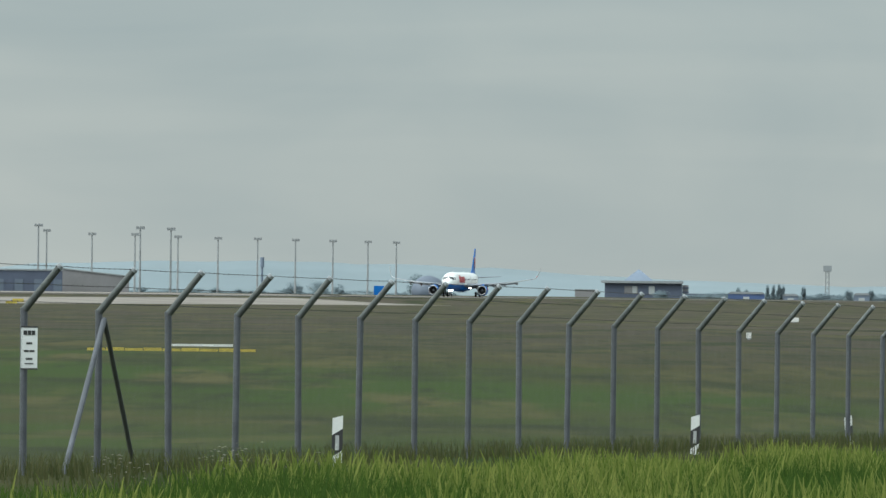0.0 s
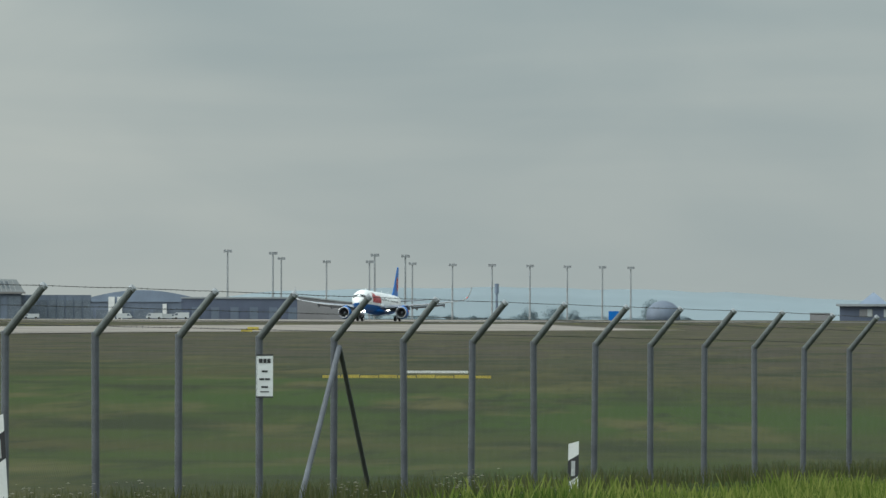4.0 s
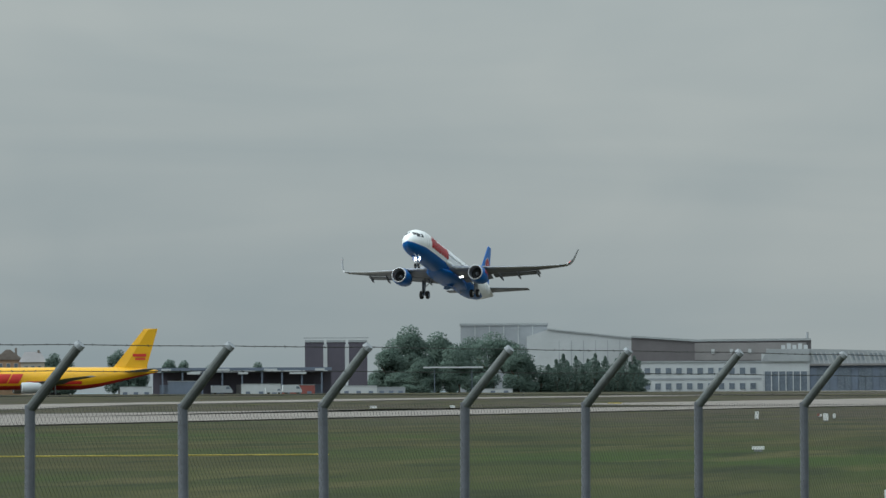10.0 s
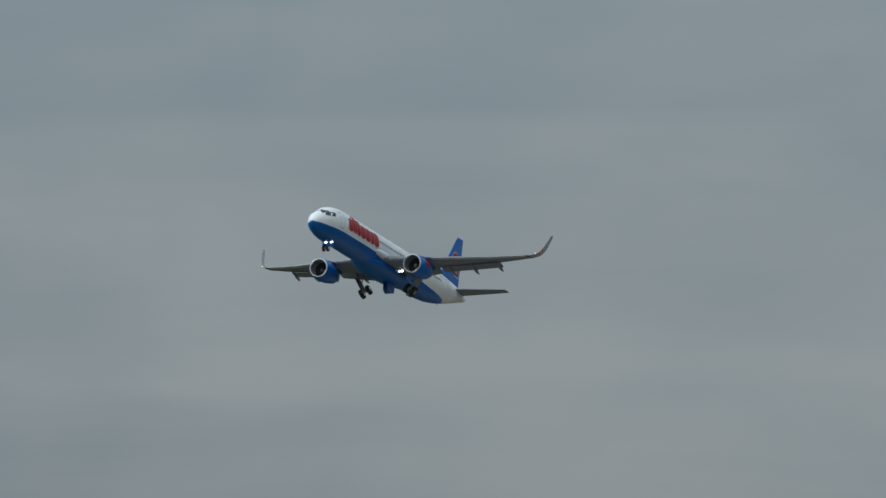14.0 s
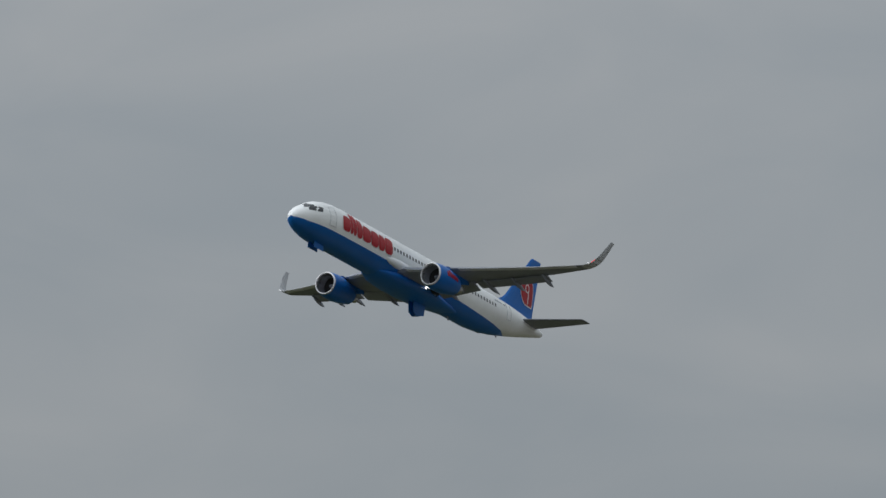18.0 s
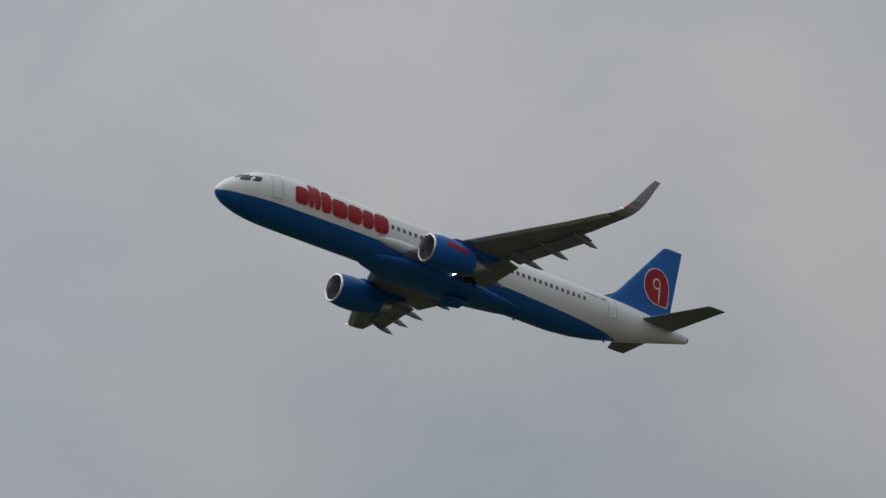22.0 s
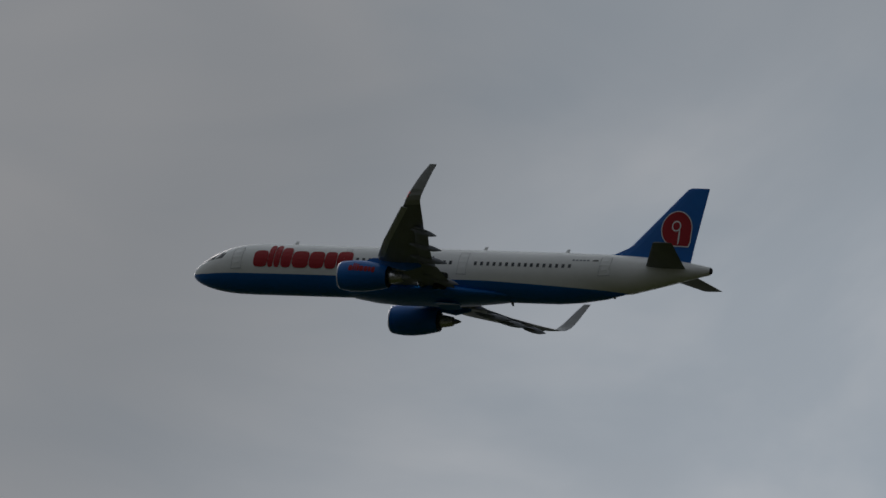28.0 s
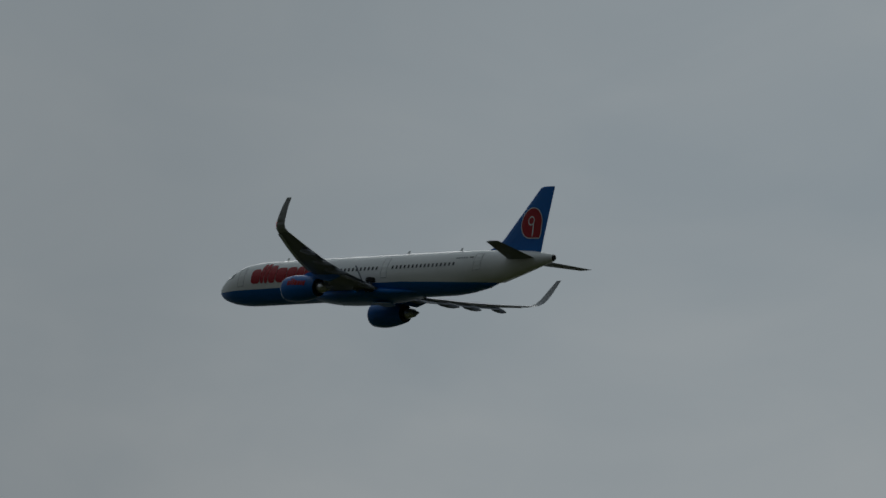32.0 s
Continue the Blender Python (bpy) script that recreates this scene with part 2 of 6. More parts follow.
M = dict(
    galv=mat("galvanised_steel", (0.084, 0.09, 0.103), 0.5, 0.2, 0.25, 0.3, 0.08, rand=0.15),
    arm=mat("weathered_arm_steel", (0.075, 0.084, 0.082), 0.55, 0.15, 0.3, 0.25, 0.1, rand=0.2),
    wire=mat("fence_wire", (0.066, 0.071, 0.066), 0.6, 0.1, 0.2, 0.2, spec=0.25),
    strut=mat("dark_strut", (0.07, 0.075, 0.075), 0.6, 0.3),
    barb=mat("barbed_wire", (0.07, 0.07, 0.07), 0.6, 0.4),
    sign=mat("sign_board", (0.663, 0.68, 0.68), 0.4, 0, 0.05, 0.4),
    ink=mat("black_ink", (0.03, 0.03, 0.032), 0.5),
    white_plastic=mat("white_plastic", (0.629, 0.6375, 0.629), 0.45, 0, 0.08, 0.3),
    black_plastic=mat("black_plastic", (0.025, 0.025, 0.027), 0.5),
    reflector=mat("reflector", (0.45, 0.46, 0.46), 0.25, 0.2),
    concrete=mat("runway_concrete", (0.205, 0.183, 0.163), 0.85, 0, 0.16, 18, 0.1, spec=0.08),
    paint_yellow=mat("yellow_paint", (0.40, 0.31, 0.055), 0.6, 0, 0.2, 0.6),
    paint_white=mat("white_paint", (0.64, 0.64, 0.624), 0.55, 0, 0.06, 0.8),
    mast=mat("mast_steel", (0.27, 0.285, 0.295), 0.55, 0.3, 0.1, 2),
    lamp_head=mat("mast_lamp_head", (0.22, 0.23, 0.24), 0.5),
    clad_white=mat("white_cladding", (0.425, 0.442, 0.4505), 0.6, 0, 0.06, 8),
    clad_grey=mat("grey_cladding", (0.255, 0.272, 0.289), 0.6, 0, 0.08, 8),
    clad_brown=mat("brown_cladding", (0.115, 0.105, 0.11), 0.65, 0, 0.1, 6),
    clad_silo=mat("silo_cladding", (0.072, 0.064, 0.084), 0.65, 0, 0.1, 6),
    clad_dim=mat("grey_brown_cladding", (0.20, 0.19, 0.19), 0.65, 0, 0.1, 6),
    clad_blue=mat("blue_grey_cladding", (0.115, 0.14, 0.185), 0.6, 0, 0.12, 6),
    clad_far=mat("slate_blue_cladding", (0.165, 0.205, 0.27), 0.6, 0, 0.08, 6),
    clad_slate=mat("slate_cladding", (0.082, 0.098, 0.145), 0.65, 0, 0.1, 6),
    clad_dusty=mat("dusty_grey_cladding", (0.215, 0.208, 0.215), 0.7, 0, 0.08, 6),
    shed_blue=mat("blue_painted_sheet", (0.065, 0.105, 0.235), 0.6, 0, 0.1, 4),
    roof_slate=mat("slate_roof", (0.085, 0.088, 0.1), 0.75, 0, 0.12, 1),
    ochre=mat("ochre_plaster", (0.34, 0.225, 0.14), 0.85, 0, 0.08, 2),
    tip_grey=mat("wingtip_grey", (0.42, 0.43, 0.44), 0.45, 0, 0.04, 3, spec=0.25),
    roof_grey=mat("roof_sheet", (0.2805, 0.2975, 0.306), 0.5, 0, 0.1, 5),
    glass=mat("window_glass", (0.12, 0.142, 0.172), 0.25, 0, 0.15, 3),
    rooflight=mat("rooflight_glass", (0.17, 0.195, 0.22), 0.3, 0, 0.12, 3),
    roof_tile=mat("roof_tile", (0.15, 0.125, 0.105), 0.8, 0, 0.15, 1),
    plaster=mat("plaster", (0.42, 0.37, 0.30), 0.85, 0, 0.08, 2),
    hangar_yellow=mat("yellow_cladding", (0.62, 0.25, 0.035), 0.5, 0, 0.06, 4),
    red=mat("red_paint", (0.55, 0.03, 0.02), 0.45, 0, 0.06, 2),
    freight_yellow=mat("freight_yellow", (0.78, 0.41, 0.008), 0.35, 0, 0.05, 6, coat=0.2),
    skin_white=mat("aircraft_white", (0.82, 0.83, 0.82), 0.38, 0, 0.05, 4, coat=0.1),
    skin_blue=mat("aircraft_blue", (0.004, 0.125, 0.44), 0.38, 0, 0.07, 4, spec=0.3),
    skin_grey=mat("aircraft_grey", (0.215, 0.23, 0.262), 0.5, 0, 0.12, 2, spec=0.3),
    skin_pale=mat("aircraft_pale_grey", (0.52, 0.53, 0.54), 0.45, 0, 0.1, 2, spec=0.25),
    skin_red=mat("aircraft_red", (0.37, 0.009, 0.015), 0.4, 0, 0.05, 2, spec=0.3),
    metal=mat("bare_metal", (0.55, 0.55, 0.56), 0.28, 0.9, 0.1, 1),
    dark=mat("dark_cavity", (0.012, 0.012, 0.014), 0.8),
    tyre=mat("rubber_tyre", (0.02, 0.02, 0.02), 0.85),
    cabin_glass=mat("cabin_window_glass", (0.075, 0.08, 0.09), 0.2),
    cockpit=mat("cockpit_glass", (0.02, 0.025, 0.03), 0.1),
    landing_light=mat("landing_light", (0.9, 0.9, 0.85), 0.3, glow=(1.0, 0.97, 0.85, 9.0)),
    red_light=mat("red_navigation_light", (0.5, 0.02, 0.02), 0.3, glow=(1.0, 0.05, 0.05, 1.0)),
    strobe=mat("strobe_light", (0.9, 0.9, 0.9), 0.3, glow=(1.0, 1.0, 1.0, 1.2)),
    bark=mat("bark", (0.09, 0.07, 0.05), 0.9, 0, 0.2, 0.5, 0.3),
    # leaf colours paled and greyed, a little distance haze painted in
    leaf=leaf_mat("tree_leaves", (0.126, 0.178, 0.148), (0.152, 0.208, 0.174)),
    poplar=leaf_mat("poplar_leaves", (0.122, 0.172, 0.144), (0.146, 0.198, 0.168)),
    # pale bluish leaves: the haze of the far distance is painted in
    hazed_leaf=leaf_mat("far_tree_leaves", (0.22, 0.28, 0.31), (0.27, 0.33, 0.36)),
    crop=leaf_mat("crop_blades", (0.025, 0.058, 0.008), (0.066, 0.120, 0.017)),
    ears=leaf_mat("crop_ears", (0.085, 0.13, 0.02), (0.225, 0.25, 0.062)),
    weed=leaf_mat("verge_weeds", (0.05, 0.064, 0.022), (0.098, 0.1, 0.042)),
    flower=leaf_mat("weed_flowers", (0.225, 0.21, 0.165), (0.31, 0.3, 0.25)),
    # hill woodland colour with the bluish distance haze mixed in
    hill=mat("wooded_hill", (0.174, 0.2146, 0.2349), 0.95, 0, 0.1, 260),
    container_red=mat("red_container", (0.22, 0.06, 0.05), 0.6, 0, 0.1, 3),
    rubbered=mat("rubber_marked_concrete", (0.15, 0.14, 0.135), 0.85, 0, 0.2, 14, spec=0.08),
    old_paving=mat("worn_taxiway_paving", (0.075, 0.066, 0.055), 0.9, 0, 0.25, 16, spec=0.08),
    tarmac=mat("apron_concrete", (0.216, 0.212, 0.2), 0.85, 0, 0.12, 20, spec=0.08),
)


def ground_material():
    m = bpy.data.materials.new("airfield_grass")
    m.use_nodes = True
    n, l = m.node_tree.nodes, m.node_tree.links
    b = n["Principled BSDF"]
    b.inputs["Roughness"].default_value = 0.95
    b.inputs["Specular IOR Level"].default_value = 0.15
    co = n.new("ShaderNodeTexCoord")
    outs = []
    for scale, stretch, detail in ((0.014, (1.0, 0.45, 1), 4), (0.11, (1.1, 0.30, 1), 6), (1.0, (1, 0.05, 1), 5), (0.17, (1.3, 0.16, 1), 5)):
        mp, t = n.new("ShaderNodeMapping"), n.new("ShaderNodeTexNoise")
        mp.inputs["Scale"].default_value = tuple(scale * s for s in stretch)
        mp.inputs["Rotation"].default_value = (0, 0, radians(-8))
        t.inputs["Scale"].default_value, t.inputs["Detail"].default_value, t.inputs["Roughness"].default_value = 1.0, detail, 0.6
        l.new(co.outputs["Object"], mp.inputs["Vector"])
        l.new(mp.outputs["Vector"], t.inputs["Vector"])
        outs.append(t.outputs["Fac"])
    def blend(fac, a, bcol, lo, hi):
        mr, mx = n.new("ShaderNodeMapRange"), n.new("ShaderNodeMix")
        mr.inputs["From Min"].default_value, mr.inputs["From Max"].default_value = lo, hi
        mx.data_type = "RGBA"
        l.new(fac, mr.inputs["Value"])
        l.new(mr.outputs["Result"], mx.inputs["Factor"])
        for key, col in (("A", a), ("B", bcol)):
            if isinstance(col, tuple):
                mx.inputs[key].default_value = (*col, 1)
            else:
                l.new(col, mx.inputs[key])
        return mx.outputs["Result"]
    # green meadow near by, dry brown turf further out
    split, limit, past = n.new("ShaderNodeSeparateXYZ"), n.new("ShaderNodeMath"), n.new("ShaderNodeMath")
    limit.operation, past.operation = "MULTIPLY_ADD", "MULTIPLY_ADD"
    limit.inputs[1].default_value = 2.6
    past.inputs[1].default_value = 420.0
    l.new(co.outputs["Object"], split.inputs["Vector"])
    l.new(split.outputs["X"], limit.inputs[0])
    l.new(split.outputs["Y"], limit.inputs[2])
    l.new(outs[1], past.inputs[0])
    l.new(limit.outputs[0], past.inputs[2])
    green = blend(outs[0], (0.0420, 0.0395, 0.0100), (0.0270, 0.0492, 0.0036), 0.44, 0.57)
    brown = blend(outs[0], (0.0558, 0.0446, 0.0316), (0.0428, 0.0372, 0.0205), 0.40, 0.60)
    base = blend(past.outputs[0], green, brown, 480.0, 640.0)
    mid = blend(outs[1], base, (0.0186, 0.0251, 0.0047), 0.50, 0.61)
    pale = blend(outs[3], mid, (0.0688, 0.0632, 0.0205), 0.51, 0.66)
    tip = blend(outs[2], pale, (0.0140, 0.0177, 0.0047), 0.54, 0.74)
    l.new(tip, b.inputs["Base Color"])
    return m


M["ground"] = ground_material()


# ---- building blocks ----
def part(name, bm, material, parent=None, label="", smooth=False, m=None):
    """Links a bmesh as one mesh object under a thing or a part."""
    bmesh.ops.recalc_face_normals(bm, faces=bm.faces)
    me = bpy.data.meshes.new(name)
    bm.to_mesh(me)
    bm.free()
    me.materials.append(material)
    if smooth:
        me.polygons.foreach_set("use_smooth", [True] * len(me.polygons))
    ob = new(name, me)
    ob.parent = parent
    if m is not None:
        ob.matrix_basis = m
    if label:
        ob["label"] = label
    return ob


def shared(name, me, parent=None, m=None):
    ob = new(name, me)
    ob.parent = parent
    if m is not None:
        ob.matrix_basis = m
    return ob


def thing(name, label, category, m=None, group="", kind=""):
    ob = new(name)
    ob.empty_display_size = 0.3
    if m is not None:
        ob.matrix_basis = m
    return tagged(ob, label, category, group, kind)


def box(bm, x0, x1, y0, y1, z0, z1):
    v = [bm.verts.new((x, y, z)) for z in (z0, z1) for y in (y0, y1) for x in (x0, x1)]
    for f in ((0, 2, 3, 1), (4, 5, 7, 6), (0, 1, 5, 4), (2, 6, 7, 3), (0, 4, 6, 2), (1, 3, 7, 5)):
        bm.faces.new([v[i] for i in f])
    return bm


def boxes(*dims):
    bm = bmesh.new()
    for d in dims:
        box(bm, *d)
    return bm


def rod(bm, p0, p1, r0, r1=None, n=10, cap=True):
    p0, p1 = Vector(p0), Vector(p1)
    r1 = r0 if r1 is None else r1
    d = (p1 - p0).normalized()
    a = d.orthogonal().normalized()
    b = d.cross(a)
    rings = []
    for p, r in ((p0, r0), (p1, r1)):
        rings.append([bm.verts.new(p + (a * math.cos(2 * math.pi * i / n) + b * math.sin(2 * math.pi * i / n)) * r) for i in range(n)])
    for i in range(n):
        j = (i + 1) % n
        bm.faces.new((rings[0][i], rings[0][j], rings[1][j], rings[1][i]))
    if cap:
        bm.faces.new(rings[0][::-1])
        bm.faces.new(rings[1])
    return bm


def rods(*rows, n=10):
    bm = bmesh.new()
    for r in rows:
        rod(bm, *r, n=n)
    return bm


def loft(rings, closed=True, cap=True):
    bm = bmesh.new()
    vs = [[bm.verts.new(p) for p in ring] for ring in rings]
    n = len(vs[0])
    for a, b in zip(vs, vs[1:]):
        for i in range(n if closed else n - 1):
            j = (i + 1) % n
            bm.faces.new((a[i], a[j], b[j], b[i]))
    if cap:
        bm.faces.new(vs[0][::-1])
        bm.faces.new(vs[-1])
    return bm


def prism(outline, y0, y1):
    """An outline in x and z, pushed from y0 to y1."""
    bm = bmesh.new()
    a = [bm.verts.new((x, y0, z)) for x, z in outline]
    b = [bm.verts.new((x, y1, z)) for x, z in outline]
    n = len(a)
    bm.faces.new(a)
    bm.faces.new(b[::-1])
    for i in range(n):
        j = (i + 1) % n
        bm.faces.new((a[i], b[i], b[j], a[j]))
    return bm


def at(bearing, d, z=0.0, turn=0.0):
    """Bearing in degrees to the left of north, distance from the camera's stand; local x runs to the right, y away."""
    a = radians(bearing)
    return pose(-math.sin(a) * d, math.cos(a) * d, z, 0, 0, bearing + turn)


PX = 1.0 / 16000.0


# ---- the lie of the land ----
def ramp_of(x, pts):
    if x <= pts[0][0]:
        return pts[0][1]
    for (a, p), (b, q) in zip(pts, pts[1:]):
        if x <= b:
            return p + (q - p) * (x - a) / (b - a)
    return pts[-1][1]


def step01(x):
    x = min(1.0, max(0.0, x))
    return x * x * (3 - 2 * x)


FENCE_O, FENCE_D = Vector((-4.232, 92.64)), Vector((0.22, 0.9755))
POST_GAP, POST_H = 3.0, 1.75


def fence_uv(x, y):
    dx, dy = x - FENCE_O.x, y - FENCE_O.y
    return (dx * FENCE_D.x + dy * FENCE_D.y) / POST_GAP, dx * FENCE_D.y - dy * FENCE_D.x


def bend_z(n):
    return ramp_of(n, ((-8, 1.95), (-5, 1.93), (-2, 1.893), (1, 1.833), (8, 1.698), (30, 1.12)))


def ground_z(x, y):
    u, v = fence_uv(x, y)
    far = step01((abs(u - 5) - 40) / 120)
    fence = bend_z(u) - POST_H
    if v < 0:
        z = fence * (1 - step01(-v / 70))
    else:
        road = ramp_of(u, ((-3, 0.10), (4.6, -0.42), (12, -0.66), (24, -0.9)))
        field = ramp_of(u, ((-14, 0.08), (-10, 0.04), (-5.4, -0.05), (2, -0.25), (10, -0.45)))
        z = fence + (road - fence) * step01((v - 0.3) / 1.2)
        z += (field - road) * step01((v - 6.6) / 1.2)
    return z * (1 - far) + rise_z(x, y)


RUN_O, RUN_D = Vector((4.8, 2111.0)), Vector((-0.198, -0.980))
RUN_N = Vector((RUN_D.y, -RUN_D.x))  # towards the far side


def run_level(s):
    return ramp_of(s, ((-400, 1.5), (430, 1.5), (640, 1.25), (790, 1.0), (935, 0.55), (1040, 0.2), (1300, 0.12), (3600, 0.1)))


def land_level(s):
    return ramp_of(s, ((-400, 1.7), (500, 1.6), (900, 1.0), (1300, 0.45), (3600, 0.4)))


def rise_z(x, y):
    """The runway lies on a low swell; the land beyond it is a little higher."""
    d = Vector((x, y)) - RUN_O
    off, s = d.dot(RUN_N), d.dot(RUN_D)
    top = run_level(s) - 0.12
    return top * step01((off + 85) / 45) + max(0.0, land_level(s) - top) * step01((off - 60) / 240)


def spread(*spans):
    out = []
    for a, b, st in spans:
        k = max(1, round((b - a) / st))
        out += [a + (b - a) * i / k for i in range(k)]
    return out + [spans[-1][1]]


def build_ground():
    xs = spread((-4900, -900, 400), (-900, -500, 50), (-500, -120, 16), (-120, -26, 8), (-26, 34, 0.7), (34, 120, 8), (120, 400, 20), (400, 900, 60), (900, 4900, 400))
    ys = spread((-4900, -400, 500), (-400, -20, 40), (-20, 180, 3.0), (180, 600, 30), (600, 3000, 40), (3000, 4900, 200))
    bm = bmesh.new()
    rows = [[bm.verts.new((x, y, ground_z(x, y))) for x in xs] for y in ys]
    for a, b in zip(rows, rows[1:]):
        for i in range(len(xs) - 1):
            bm.faces.new((a[i], a[i + 1], b[i + 1], b[i]))
    tagged(part("ground", bm, M["ground"], smooth=True), "olive and brown airfield grass reaching the horizon", "ground", kind="structure")


build_ground()


def strip(name, off, half, s0, s1, level, material, label, category="runway", near=None):
    bm = bmesh.new()
    prev = None
    n = max(1, round((s1 - s0) / 50))
    for i in range(n + 1):
        s = s0 + (s1 - s0) * i / n
        a, b = RUN_O + RUN_N * (near(s) if near else off - half) + RUN_D * s, RUN_O + RUN_N * (off + half) + RUN_D * s
        row = [a.lerp(b, k / 6) for k in range(7)]
        zs = [level(s) if level else ground_z(p.x, p.y) + 0.05 for p in row]
        cur = [bm.verts.new((a.x, a.y, zs[0] - 1))] + [bm.verts.new((p.x, p.y, z)) for p, z in zip(row, zs)] + [bm.verts.new((b.x, b.y, zs[-1] - 1))]
        if prev:
            for k in range(8):
                bm.faces.new((prev[k], prev[k + 1], cur[k + 1], cur[k]))
        prev = cur
    return tagged(part(name, bm, material), label, category, kind="structure")


strip("runway", 0, 30, -2400, 3600, lambda s: run_level(s), M["concrete"], "long pale concrete runway across the grass", near=lambda s: ramp_of(s, ((440, -30), (500, 22), (560, 29.5), (610, 29), (670, 8), (960, 6), (1090, -30))))
strip("runway_rubber", -2, 9, -2400, 450, lambda s: run_level(s) + 0.03, M["rubbered"], "dark tyre marks along the middle of the runway")
strip("runway_shoulder", -36, 5.9, -2400, 450, lambda s: run_level(s) - 0.04, M["tarmac"], "darker paved runway shoulder")
strip("runway_exit", -69, 15, 430, 960, None, M["concrete"], "pale paved exit sloping up to the runway", "taxiway")
strip("far_apron", 150, 100, -620, -50, None, M["concrete"], "wide pale concrete apron beyond the runway", "apron")
strip("taxiway", 320, 26, -2400, -700, None, M["concrete"], "pale concrete taxiway beyond the runway", "taxiway")


def near_taxiway():
    """A wedge of pavement that leaves the runway."""
    bm = bmesh.new()
    def edge(y):
        return 4.8 - (-86 + (2111 - y) * 0.198) / 0.98
    near = [(-78, 1330), (-86, 1000), (-92, 700), (-95, 480), (-96, 250)]
    lo = [bm.verts.new((x, y, 0.06)) for x, y in near]
    hi = [bm.verts.new((min(edge(y), x - 1), y, 0.06)) for x, y in near]
    for i in range(len(near) - 1):
        bm.faces.new((lo[i], lo[i + 1], hi[i + 1], hi[i]))
    rim = bmesh.ops.extrude_face_region(bm, geom=bm.faces[:])
    bmesh.ops.translate(bm, vec=(0, 0, -0.5), verts=[v for v in rim["geom"] if isinstance(v, bmesh.types.BMVert)])
    tagged(part("near_taxiway", bm, M["old_paving"]), "worn brownish taxiway running beside the grass", "taxiway", kind="structure")
    # pale concrete edges
    bm = bmesh.new()
    for w0, w1 in ((0.0, 10.0), (30.0, 37.0)):
        lo = [bm.verts.new((max(edge(y), x - w0), y, 0.10)) for x, y in near]
        hi = [bm.verts.new((max(edge(y) - 0.5, x - w1 - max(0.0, y - 620) * 0.25), y, 0.10)) for x, y in near]
        for i in range(len(near) - 1):
            bm.faces.new((lo[i], lo[i + 1], hi[i + 1], hi[i]))
    tagged(part("taxiway_edge", bm, M["concrete"]), "pale concrete edge strips of the taxiway", "taxiway", kind="structure")


near_taxiway()


# ---- the boundary fence ----
# the posts stand a little unevenly: post, metres along the fence
POST_SHIFT = ((-9, -0.15), (-8, -0.18), (-7, 0.0), (-5, 0.03), (-4, 0.085), (-3, -0.03), (-2, -0.03), (-1, -0.13), (0, -0.09), (1, -0.13), (8, -0.1))


def fence_point(n, side=0.0, up=0.0):
    p = FENCE_O + FENCE_D * (POST_GAP * n + ramp_of(n, POST_SHIFT))
    return Vector((p.x + FENCE_D.y * side, p.y - FENCE_D.x * side, bend_z(n) - POST_H + up))


N0, N1 = -16, 34
ARM = (0.37, 0.385)


